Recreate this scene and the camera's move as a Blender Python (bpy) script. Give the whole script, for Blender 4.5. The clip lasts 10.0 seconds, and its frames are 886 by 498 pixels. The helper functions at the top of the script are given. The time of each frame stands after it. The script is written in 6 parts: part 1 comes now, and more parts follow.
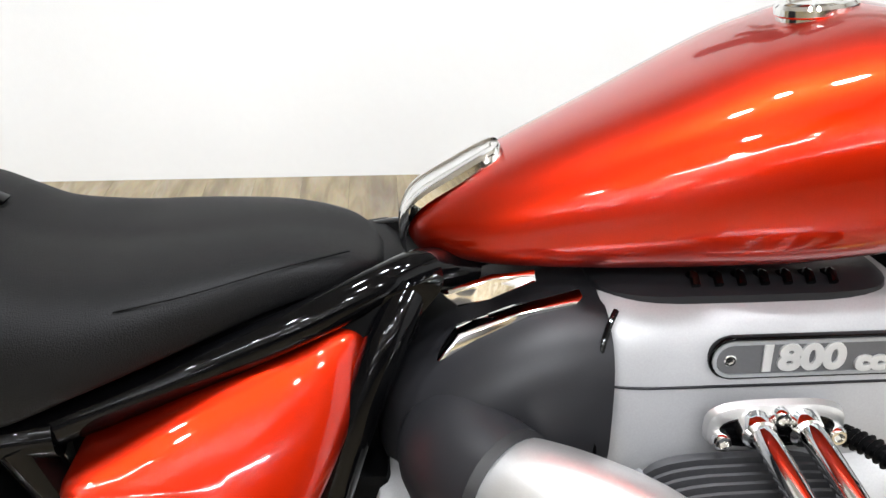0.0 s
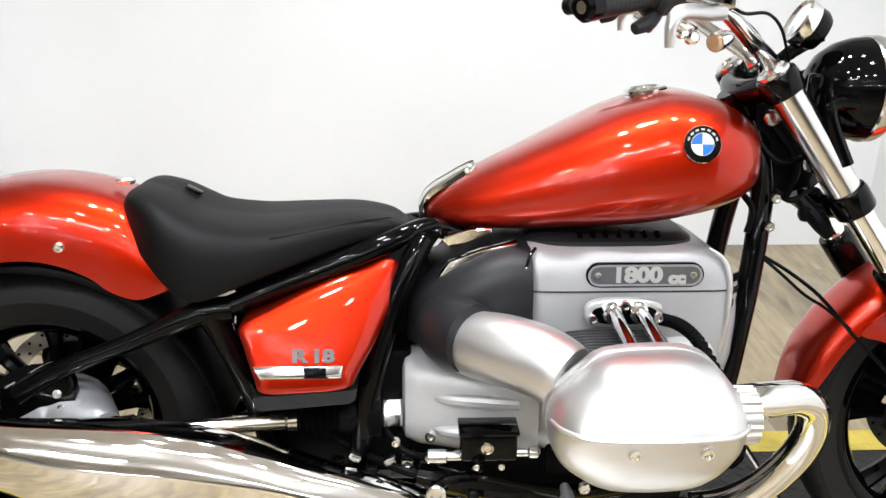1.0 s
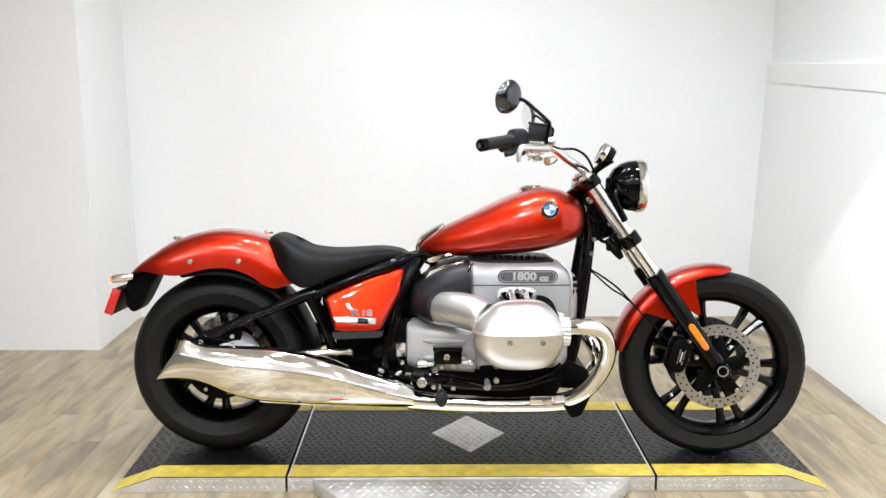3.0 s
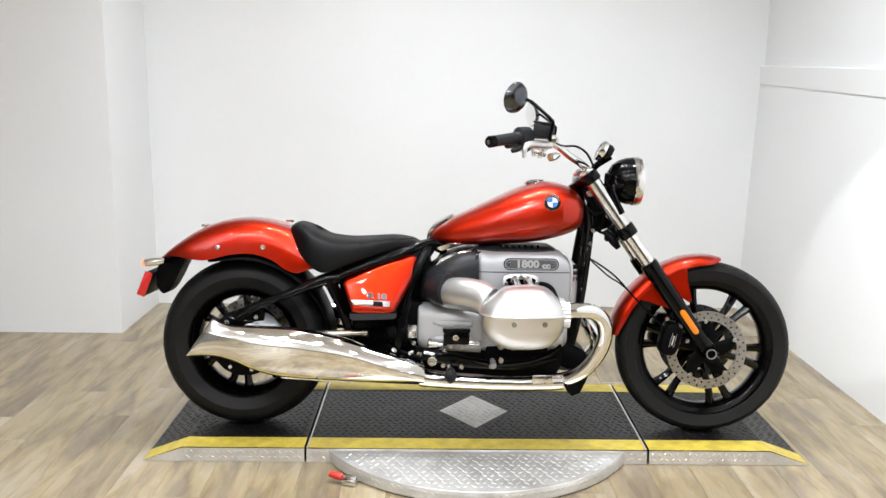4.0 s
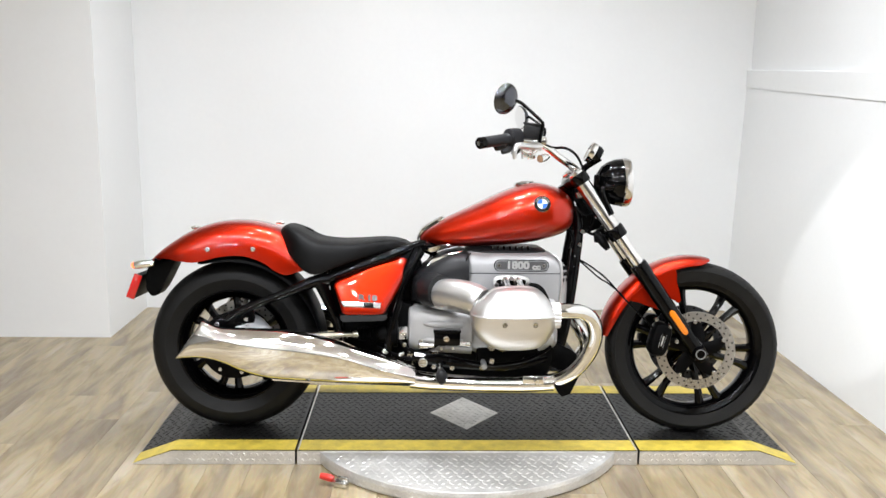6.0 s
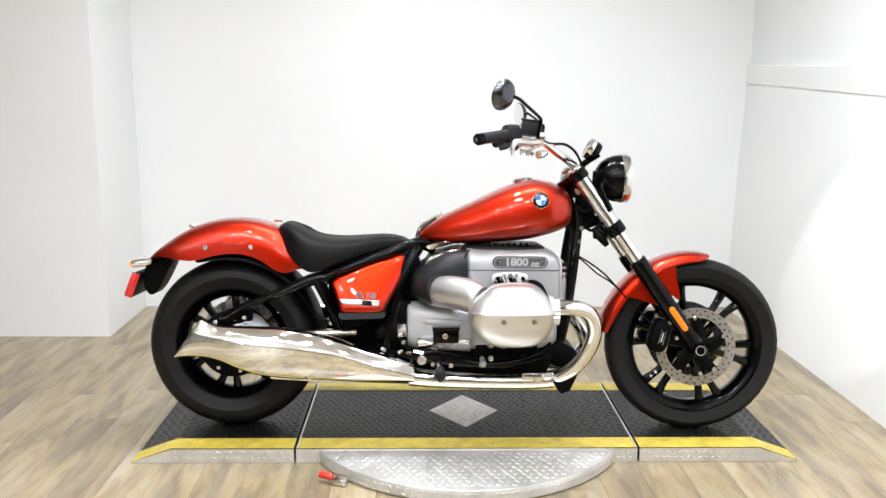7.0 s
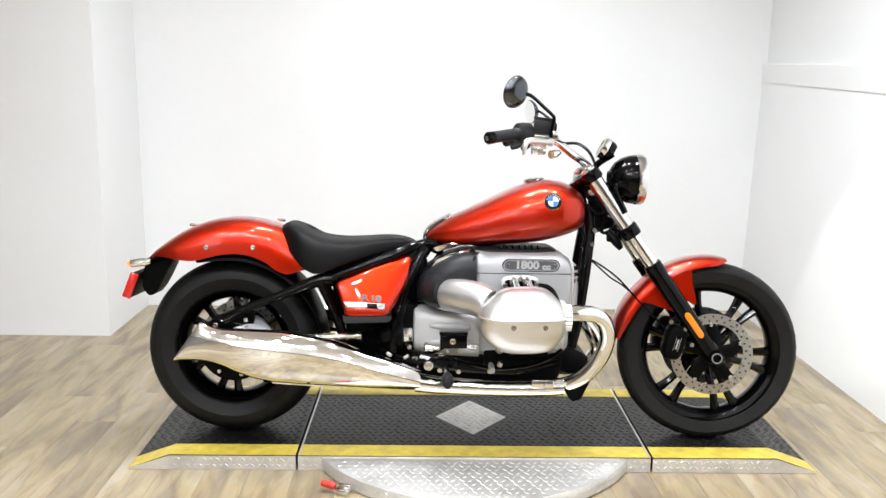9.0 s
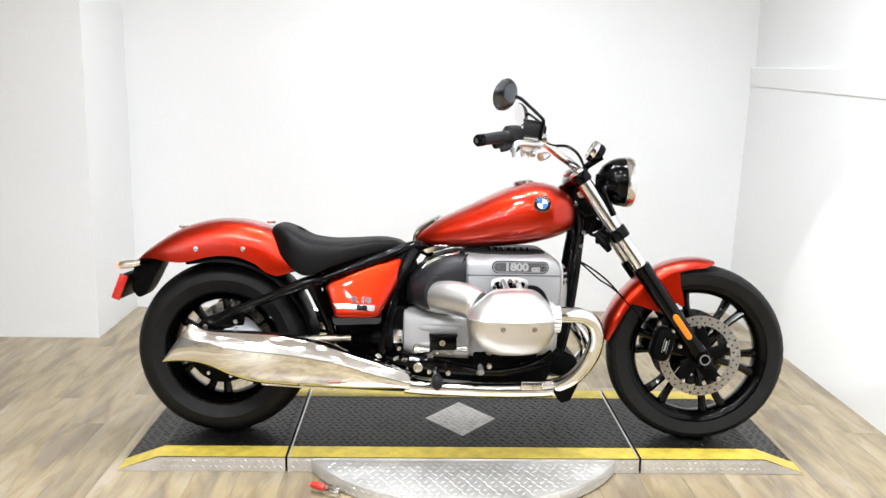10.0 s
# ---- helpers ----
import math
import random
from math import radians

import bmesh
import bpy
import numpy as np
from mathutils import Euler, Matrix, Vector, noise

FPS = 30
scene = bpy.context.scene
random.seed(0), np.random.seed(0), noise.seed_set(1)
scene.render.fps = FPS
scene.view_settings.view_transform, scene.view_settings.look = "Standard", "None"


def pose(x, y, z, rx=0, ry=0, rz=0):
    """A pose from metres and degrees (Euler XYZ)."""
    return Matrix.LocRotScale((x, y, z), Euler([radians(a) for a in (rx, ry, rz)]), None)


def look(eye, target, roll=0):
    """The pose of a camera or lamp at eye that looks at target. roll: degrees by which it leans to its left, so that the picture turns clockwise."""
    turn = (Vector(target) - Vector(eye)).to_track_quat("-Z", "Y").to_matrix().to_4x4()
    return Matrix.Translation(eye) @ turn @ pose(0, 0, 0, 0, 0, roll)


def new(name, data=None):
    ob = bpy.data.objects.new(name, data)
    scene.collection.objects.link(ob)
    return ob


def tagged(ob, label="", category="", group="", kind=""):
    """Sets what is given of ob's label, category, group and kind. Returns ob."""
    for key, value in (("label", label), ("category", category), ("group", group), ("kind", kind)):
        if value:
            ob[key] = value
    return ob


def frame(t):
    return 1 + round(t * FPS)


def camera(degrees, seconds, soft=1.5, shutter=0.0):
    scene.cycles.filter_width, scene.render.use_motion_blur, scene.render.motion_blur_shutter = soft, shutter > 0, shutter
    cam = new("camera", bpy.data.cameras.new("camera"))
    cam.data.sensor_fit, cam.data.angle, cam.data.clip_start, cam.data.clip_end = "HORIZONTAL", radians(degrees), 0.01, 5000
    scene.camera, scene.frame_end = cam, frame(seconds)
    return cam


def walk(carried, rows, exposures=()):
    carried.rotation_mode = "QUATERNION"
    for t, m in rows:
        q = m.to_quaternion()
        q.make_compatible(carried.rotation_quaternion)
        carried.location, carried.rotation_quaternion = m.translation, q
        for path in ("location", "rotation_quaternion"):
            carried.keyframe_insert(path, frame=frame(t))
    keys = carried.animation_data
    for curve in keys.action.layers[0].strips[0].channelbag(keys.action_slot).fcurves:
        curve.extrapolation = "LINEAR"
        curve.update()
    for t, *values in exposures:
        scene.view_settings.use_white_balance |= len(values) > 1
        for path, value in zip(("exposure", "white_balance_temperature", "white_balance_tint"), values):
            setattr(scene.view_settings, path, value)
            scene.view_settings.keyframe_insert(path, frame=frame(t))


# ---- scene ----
cam = camera(53.8, 10.0, 1.5)
PATH = [
    (0, (-0.201, -0.773, 1.161), (-0.07, 0.98, 0.207), 0.6),
    (0.2, (-0.203, -0.833, 1.178), (-0.127, 0.909, 0.197), -0.4),
    (0.5, (-0.226, -1.064, 1.195), (-0.137, 0.736, 0.330), 0.0),
    (0.7, (-0.230, -1.218, 1.232), (-0.097, 0.584, 0.377), 0.6),
    (1, (-0.198, -1.475, 1.243), (-0.129, 0.398, 0.543), 0.4),
    (1.2, (-0.150, -1.645, 1.246), (-0.094, 0.232, 0.559), 2.1),
    (1.5, (-0.115, -1.904, 1.299), (-0.1, -0.004, 0.674), 1.1),
    (1.7, (-0.158, -2.071, 1.279), (-0.089, -0.153, 0.716), 0.9),
    (2, (-0.167, -2.314, 1.316), (-0.08, -0.383, 0.801), 1.3),
    (2.2, (-0.142, -2.458, 1.305), (-0.110, -0.514, 0.837), 0.0),
    (2.5, (-0.114, -2.675, 1.327), (-0.109, -0.727, 0.872), 1.3),
    (2.7, (-0.102, -2.799, 1.317), (-0.109, -0.838, 0.924), 0.6),
    (3, (-0.123, -2.966, 1.341), (-0.103, -1.003, 0.958), 0.1),
    (3.2, (-0.118, -3.045, 1.38), (-0.13, -1.09, 0.957), -0.1),
    (4.5, (-0.182, -3.198, 1.345), (-0.143, -1.233, 0.971), 1.0),
    (5, (-0.173, -3.195, 1.343), (-0.134, -1.23, 0.971), 0.8),
    (5.5, (-0.173, -3.196, 1.345), (-0.127, -1.232, 0.97), 0.8),
    (7, (-0.16, -3.186, 1.337), (-0.114, -1.223, 0.955), 0.4),
    (7.5, (-0.16, -3.157, 1.339), (-0.128, -1.195, 0.955), 0.6),
    (8, (-0.162, -3.117, 1.338), (-0.135, -1.153, 0.962), 0.7),
    (8.5, (-0.16, -3.092, 1.339), (-0.126, -1.129, 0.959), 0.9),
    (9, (-0.165, -3.084, 1.333), (-0.133, -1.122, 0.945), 0.8),
    (9.5, (-0.163, -3.082, 1.333), (-0.118, -1.122, 0.94), 0.9),
    (10, (-0.163, -3.094, 1.333), (-0.109, -1.132, 0.951), 1.0),
]
walk(cam, [(t, look(eye, target, roll)) for t, eye, target, roll in PATH],
     [(0, 0.05), (0.7, -0.06), (1.5, -0.11), (2.0, -0.07), (2.5, -0.12), (3.2, -0.16), (4.3, -0.28), (5.7, -0.24), (7, -0.12), (8.5, -0.05), (10, -0.05)])

# ---- world, lights ----
H = 0.054                       # height of the display platform
BACK, RIGHT, LEFT_STEP, STEP_FACE = 1.88, 1.66, -1.80, 1.26
FRONT, FAR_LEFT, FAR_RIGHT, BAY_END, CEIL = -13.0, -7.0, 4.0, -2.6, 2.9

world = bpy.data.worlds.new("world")
scene.world = world
world.use_nodes = True
world.node_tree.nodes["Background"].inputs[0].default_value = (0.9, 0.95, 1.0, 1)
world.node_tree.nodes["Background"].inputs[1].default_value = 0.05


def area_lamp(name, place, size, power, target=None, colour=(0.945, 0.975, 1.03), spread=180):
    data = bpy.data.lights.new(name, "AREA")
    data.shape = "RECTANGLE" if size[0] > size[1] else "ELLIPSE"
    data.size, data.size_y = size
    data.energy, data.color, data.spread = power, colour, radians(spread)
    ob = new(name, data)
    ob.matrix_world = look(place, target or (place[0], place[1] + 0.001, place[2] - 1.0))
    return tagged(ob, "area lamp under the showroom ceiling, out of view", "lamp", kind="structure")


LAMPS = [(-0.6, 0.1), (0.08, 0.05), (-0.3, 0.25), (0.6, -0.2), (0.8, -0.9), (-0.85, -1.3), (0.0, -1.3), (-2.0, -2.4), (-1.2, -2.4), (-0.4, -2.4), (0.3, -2.4), (0.9, -2.4)]
for lx, ly in LAMPS:
    area_lamp("ceiling_spot", (lx, ly, CEIL - 0.06), (0.12, 0.12), 18.0, spread=166)
# the first three follow streaks reflected in the tank; the last two add fill
for lx, ly, ll, lp in ((-1.1, -2.8, 1.3, 40), (-4.4, -10.6, 3.2, 110), (-4.8, -11.8, 3.0, 110), (0.8, -6.0, 2.4, 80), (-3.6, -5.6, 2.4, 80)):
    area_lamp("tube_lamp", (lx, ly, CEIL - 0.08), (ll, 0.06), lp)

# added up-facing lamps, unseen, that brighten the ceiling for the chrome's reflections
for lx, ly in ((0.4, -3.9), (-2.2, -3.9), (-0.9, -6.4), (1.8, -6.4), (-3.8, -6.6)):
    area_lamp("pendant_tube", (lx, ly, CEIL - 0.55), (1.5, 0.08), 26, (lx, ly + 0.001, CEIL))

# unseen spot, added to make the bright oval on the side wall
spot = bpy.data.lights.new("wall_spot", "SPOT")
spot.energy, spot.spot_size, spot.spot_blend, spot.shadow_soft_size, spot.color = 420, radians(13), 0.25, 0.03, (0.94, 0.97, 1.0)
ob = new("wall_spot", spot)
ob.matrix_world = look((-0.3, -2.6, 2.8), (1.66, 0.20, 0.70))
tagged(ob, "unseen spot lamp added for the bright oval on the side wall", "lamp", kind="structure")

# ---- materials ----


def nodes_of(name):
    m = bpy.data.materials.new(name)
    m.use_nodes = True
    nt = m.node_tree
    return m, nt, nt.nodes["Principled BSDF"]


def material(name, colour, rough=0.5, metal=0.0, coat=0.0, grain=0.0, scale=60.0, bump=0.0, bump_scale=200.0, wear=0.0, wear_scale=6.0, spec=0.5, stretch=(1, 1, 1), coat_rough=0.03, rough_var=0.1):
    """Principled surface with a fine grain and a coarse unevenness in colour, gloss and relief."""
    m, nt, b = nodes_of(name)
    N, L = nt.nodes.new, nt.links.new
    b.inputs["Metallic"].default_value = metal
    b.inputs["Specular IOR Level"].default_value = spec
    b.inputs["Coat Weight"].default_value = coat
    b.inputs["Coat Roughness"].default_value = coat_rough
    b.inputs["Coat IOR"].default_value = 1.42
    tc, mp = N("ShaderNodeTexCoord"), N("ShaderNodeMapping")
    mp.inputs["Scale"].default_value = stretch
    L(tc.outputs["Object"], mp.inputs["Vector"])
    fine, coarse = N("ShaderNodeTexNoise"), N("ShaderNodeTexNoise")
    fine.inputs["Scale"].default_value, coarse.inputs["Scale"].default_value = scale, wear_scale
    fine.inputs["Detail"].default_value, coarse.inputs["Detail"].default_value = 4, 5
    for n in (fine, coarse):
        L(mp.outputs["Vector"], n.inputs["Vector"])
    mix = N("ShaderNodeMix")
    mix.data_type, mix.blend_type = "RGBA", "MIX"
    mix.inputs["A"].default_value = (*[c * (1 - grain) for c in colour], 1)
    mix.inputs["B"].default_value = (*[min(1, c * (1 + grain)) for c in colour], 1)
    L(fine.outputs["Fac"], mix.inputs["Factor"])
    mix2 = N("ShaderNodeMix")
    mix2.data_type, mix2.blend_type = "RGBA", "MULTIPLY"
    mix2.inputs["Factor"].default_value = 1.0
    ramp = N("ShaderNodeMapRange")
    ramp.inputs["From Min"].default_value, ramp.inputs["From Max"].default_value = 0.3, 0.7
    ramp.inputs["To Min"].default_value, ramp.inputs["To Max"].default_value = 1 - wear, 1.0
    L(coarse.outputs["Fac"], ramp.inputs["Value"])
    L(mix.outputs["Result"], mix2.inputs["A"])
    L(ramp.outputs["Result"], mix2.inputs["B"])
    L(mix2.outputs["Result"], b.inputs["Base Color"])
    rr = N("ShaderNodeMapRange")
    rr.inputs["From Min"].default_value, rr.inputs["From Max"].default_value = 0.3, 0.7
    rr.inputs["To Min"].default_value, rr.inputs["To Max"].default_value = max(0.02, rough * (1 - rough_var)), min(1, rough * (1 + rough_var))
    L(coarse.outputs["Fac"], rr.inputs["Value"])
    L(rr.outputs["Result"], b.inputs["Roughness"])
    if bump:
        bn, nb = N("ShaderNodeTexNoise"), N("ShaderNodeBump")
        bn.inputs["Scale"].default_value, bn.inputs["Detail"].default_value = bump_scale, 3
        nb.inputs["Strength"].default_value, nb.inputs["Distance"].default_value = bump, 0.002
        L(mp.outputs["Vector"], bn.inputs["Vector"])
        L(bn.outputs["Fac"], nb.inputs["Height"])
        L(nb.outputs["Normal"], b.inputs["Normal"])
    return m


def glowing(name, colour, power):
    m, nt, b = nodes_of(name)
    b.inputs["Base Color"].default_value = (*colour, 1)
    b.inputs["Emission Color"].default_value = (*colour, 1)
    b.inputs["Emission Strength"].default_value = power
    return m


RED = material("candy_red_paint", (0.50, 0.0165, 0.0018), 0.38, 1.0, coat=1.0, coat_rough=0.03, grain=0.12, scale=900, wear=0.06, wear_scale=3)
BLACK_GLOSS = material("gloss_black_enamel", (0.0012, 0.0012, 0.0014), 0.05, 0, coat=0.0, spec=0.17, grain=0.2, wear=0.1, rough_var=0.3)
BLACK_SATIN = material("satin_black_plastic", (0.002, 0.002, 0.0022), 0.42, 0, spec=0.06, grain=0.2, scale=300, wear=0.15, bump=0.05, bump_scale=600)
DUCT = material("charcoal_moulded_plastic", (0.012, 0.012, 0.0135), 0.44, 0, spec=0.25, grain=0.15, scale=400, wear=0.12, bump=0.08, bump_scale=900)
LEATHER = material("black_seat_vinyl", (0.0024, 0.0024, 0.0026), 0.50, 0, spec=0.15, grain=0.25, scale=250, wear=0.15, bump=0.35, bump_scale=700)
RUBBER = material("tyre_rubber", (0.0095, 0.0094, 0.0092), 0.52, 0, spec=0.20, grain=0.25, scale=200, wear=0.3, wear_scale=14, bump=0.2, bump_scale=350)
CHROME = material("chrome_plate", (0.86, 0.855, 0.84), 0.045, 1, grain=0.02, wear=0.04, wear_scale=12, rough_var=0.4)
BRUSHED = material("brushed_aluminium", (0.72, 0.715, 0.705), 0.36, 0.92, grain=0.06, scale=300, wear=0.08, bump=0.04, bump_scale=500, stretch=(1, 1, 6))
CAST = material("silver_painted_casting", (0.50, 0.50, 0.50), 0.42, 0.3, grain=0.12, scale=500, wear=0.10, bump=0.10, bump_scale=700)
COVER_PAINT = material("satin_grey_cover_paint", (0.37, 0.37, 0.375), 0.40, 0.3, grain=0.10, scale=500, wear=0.08, bump=0.08, bump_scale=700)
GREY_METAL = material("grey_cast_metal", (0.35, 0.36, 0.37), 0.4, 0.6, grain=0.15, scale=300, wear=0.15, bump=0.15, bump_scale=500)
FIN = material("dark_grey_fins", (0.055, 0.055, 0.058), 0.4, 0.3, grain=0.2, scale=300, wear=0.2)
STEEL = material("drilled_disc_steel", (0.55, 0.53, 0.50), 0.28, 1, grain=0.1, scale=400, wear=0.12, stretch=(1, 4, 1))
NICKEL = material("nickel_plated_shaft", (0.72, 0.66, 0.58), 0.14, 1, grain=0.05, wear=0.12, wear_scale=20)
BOLT = material("zinc_bolt", (0.75, 0.75, 0.74), 0.2, 1, grain=0.1, wear=0.1, wear_scale=40)
PALE_AMBER = material("pale_amber_lens", (0.62, 0.36, 0.22), 0.12, 0.3, coat=1, grain=0.1, scale=500)
AMBER = material("amber_reflector", (0.72, 0.20, 0.004), 0.15, 0, coat=1, grain=0.1, scale=500)
LENS_RED = material("red_tail_lens", (0.5, 0.012, 0.01), 0.12, 0, coat=1, grain=0.1, scale=300)
WHITE_ENAMEL = material("white_enamel", (0.8, 0.8, 0.8), 0.3, 0, spec=0.3)
BLUE_ENAMEL = material("blue_enamel", (0.015, 0.14, 0.62), 0.3, 0, spec=0.3)
MIRROR = material("mirror_glass", (0.9, 0.9, 0.9), 0.01, 1, rough_var=0.0)
GLASS = material("lamp_lens", (0.75, 0.78, 0.8), 0.05, 0.6, coat=1)
YELLOW = material("yellow_safety_tape", (0.66, 0.51, 0.075), 0.45, 0, grain=0.15, scale=120, wear=0.35, wear_scale=25, bump=0.1)
PLATE_BLACK = material("black_coated_checker_plate", (0.0095, 0.0093, 0.009), 0.36, 0.1, spec=0.36, grain=0.3, scale=150, wear=0.35, wear_scale=9, bump=0.15)
PLATE_BARE = material("bare_aluminium_checker_plate", (0.78, 0.765, 0.735), 0.42, 0.7, grain=0.15, scale=120, wear=0.25, wear_scale=12, bump=0.15)
TAIL_GLOW = glowing("lit_red_lens", (1.0, 0.16, 0.05), 2.5)
PLATE_FACE = material("grey_plate_face", (0.10, 0.10, 0.104), 0.42, 0.4, grain=0.1, scale=300)
LETTER = material("silver_lettering", (0.52, 0.52, 0.51), 0.30, 0.5, grain=0.05, scale=400)
SATIN_CHROME = material("satin_chrome", (0.72, 0.71, 0.70), 0.16, 1, grain=0.04, wear=0.06, wear_scale=15)
DARK_CHROME = material("dark_chrome_lettering", (0.30, 0.30, 0.31), 0.10, 1, grain=0.05)
SMOKE = material("smoked_chrome", (0.10, 0.105, 0.12), 0.10, 1, grain=0.05, wear=0.05)
GRIP_RED = material("red_plastic_handle", (0.6, 0.03, 0.02), 0.4, 0, grain=0.1, wear=0.2)
WALL = material("white_wall_paint", (0.79, 0.80, 0.80), 0.55, 0, grain=0.015, scale=40, wear=0.04, wear_scale=1.4, bump=0.12, bump_scale=160)
# grey of the unseen walls, set low to keep bounce light and reflections dark
SHOWROOM = material("unseen_wall_grey", (0.26, 0.255, 0.245), 0.7, 0, grain=0.03, scale=40, wear=0.08)
CEILING = material("ceiling_paint", (0.72, 0.71, 0.69), 0.8, 0, grain=0.03, scale=40, wear=0.05)
GAP = material("dark_joint", (0.05, 0.04, 0.03), 0.8, 0, grain=0.2)


def plank_material():
    """Vinyl wood: one tone a plank, long grain, darker streaks."""
    m, nt, b = nodes_of("vinyl_wood_plank")
    N, L = nt.nodes.new, nt.links.new
    tc, mp, info = N("ShaderNodeTexCoord"), N("ShaderNodeMapping"), N("ShaderNodeObjectInfo")
    mp.inputs["Scale"].default_value = (9.0, 1.6, 1.0)
    off = N("ShaderNodeCombineXYZ")
    mul = N("ShaderNodeMath")
    mul.operation = "MULTIPLY"
    mul.inputs[1].default_value = 37.0
    L(info.outputs["Random"], mul.inputs[0])
    L(mul.outputs[0], off.inputs[0])
    L(mul.outputs[0], off.inputs[1])
    L(tc.outputs["Object"], mp.inputs["Vector"])
    L(off.outputs[0], mp.inputs["Location"])
    n1, n2, n3 = N("ShaderNodeTexNoise"), N("ShaderNodeTexNoise"), N("ShaderNodeTexNoise")
    for n, sc, det, dist in ((n1, 2.6, 9, 0.8), (n2, 16.0, 4, 0.0), (n3, 0.85, 3, 0.4)):
        n.inputs["Scale"].default_value, n.inputs["Detail"].default_value, n.inputs["Distortion"].default_value = sc, det, dist
        L(mp.outputs["Vector"], n.inputs["Vector"])
    tone, grain, patch = N("ShaderNodeValToRGB"), N("ShaderNodeValToRGB"), N("ShaderNodeValToRGB")
    tone.color_ramp.elements[0].position, tone.color_ramp.elements[0].color = 0.0, (0.86, 0.85, 0.82, 1)
    tone.color_ramp.elements[1].position, tone.color_ramp.elements[1].color = 1.0, (1.0, 1.0, 1.0, 1)
    L(info.outputs["Random"], tone.inputs[0])
    patch.color_ramp.elements[0].position, patch.color_ramp.elements[0].color = 0.36, (0.29, 0.235, 0.165, 1)
    patch.color_ramp.elements[1].position, patch.color_ramp.elements[1].color = 0.66, (0.46, 0.395, 0.285, 1)
    e = patch.color_ramp.elements.new(0.52)
    e.color = (0.42, 0.34, 0.205, 1)
    L(n3.outputs["Fac"], patch.inputs[0])
    grain.color_ramp.elements[0].position, grain.color_ramp.elements[0].color = 0.32, (0.60, 0.55, 0.49, 1)
    grain.color_ramp.elements[1].position, grain.color_ramp.elements[1].color = 0.58, (1, 1, 1, 1)
    L(n1.outputs["Fac"], grain.inputs[0])
    mix0, mix, mix2 = N("ShaderNodeMix"), N("ShaderNodeMix"), N("ShaderNodeMix")
    for x in (mix0, mix, mix2):
        x.data_type, x.blend_type = "RGBA", "MULTIPLY"
    mix0.inputs["Factor"].default_value, mix.inputs["Factor"].default_value, mix2.inputs["Factor"].default_value = 1.0, 0.62, 0.25
    L(patch.outputs[0], mix0.inputs["A"])
    L(tone.outputs[0], mix0.inputs["B"])
    L(mix0.outputs["Result"], mix.inputs["A"])
    L(grain.outputs[0], mix.inputs["B"])
    L(mix.outputs["Result"], mix2.inputs["A"])
    L(n2.outputs["Color"], mix2.inputs["B"])
    L(mix2.outputs["Result"], b.inputs["Base Color"])
    b.inputs["Roughness"].default_value = 0.27
    bp = N("ShaderNodeBump")
    bp.inputs["Strength"].default_value, bp.inputs["Distance"].default_value = 0.15, 0.001
    L(n1.outputs["Fac"], bp.inputs["Height"])
    L(bp.outputs["Normal"], b.inputs["Normal"])
    return m


PLANK = plank_material()

# ---- modelling helpers ----


def part(name, bm, mat, parent=None, label="", m=None, smooth=True, angle=32, kind=""):
    """Links a bmesh as one mesh object, as a part of parent where one is given."""
    bmesh.ops.recalc_face_normals(bm, faces=bm.faces)
    me = bpy.data.meshes.new(name)
    bm.to_mesh(me)
    bm.free()
    me.materials.append(mat)
    if smooth:
        me.polygons.foreach_set("use_smooth", [True] * len(me.polygons))
        me.set_sharp_from_angle(angle=radians(angle))
    ob = new(name, me)
    if parent is not None:
        ob.parent = parent
        ob.matrix_parent_inverse = ORIGIN.get(parent.name, Matrix()).inverted()
    if m is not None:
        ob.matrix_basis = m
    return tagged(ob, label, kind=kind)


ORIGIN = {}


def thing(name, place, label, category, group=""):
    ob = new(name)
    ob.location = place
    ob.empty_display_size = 0.05
    ORIGIN[ob.name] = Matrix.Translation(place)
    return tagged(ob, label, category, group)


def curve_points(pts, per=6, closed=False):
    """Catmull-Rom through points of any dimension."""
    P = np.array(pts, float)
    n = len(P)
    out = []
    for i in range(n if closed else n - 1):
        a, b, c, d = (P[(i + k) % n] if closed else P[min(max(i + k, 0), n - 1)] for k in (-1, 0, 1, 2))
        for s in np.arange(per) / per:
            out.append(0.5 * (2 * b + (c - a) * s + (2 * a - 5 * b + 4 * c - d) * s * s + (3 * b - a - 3 * c + d) * s ** 3))
    if not closed:
        out.append(P[-1])
    return out


def loft(bm, rings, caps=True, closed=True):
    vs = [[bm.verts.new(tuple(p)) for p in ring] for ring in rings]
    n = len(vs[0])
    for a, b in zip(vs, vs[1:]):
        for i in range(n if closed else n - 1):
            j = (i + 1) % n
            bm.faces.new((a[i], a[j], b[j], b[i]))
    if caps and closed:
        bm.faces.new(vs[0])
        bm.faces.new(list(reversed(vs[-1])))
    return bm


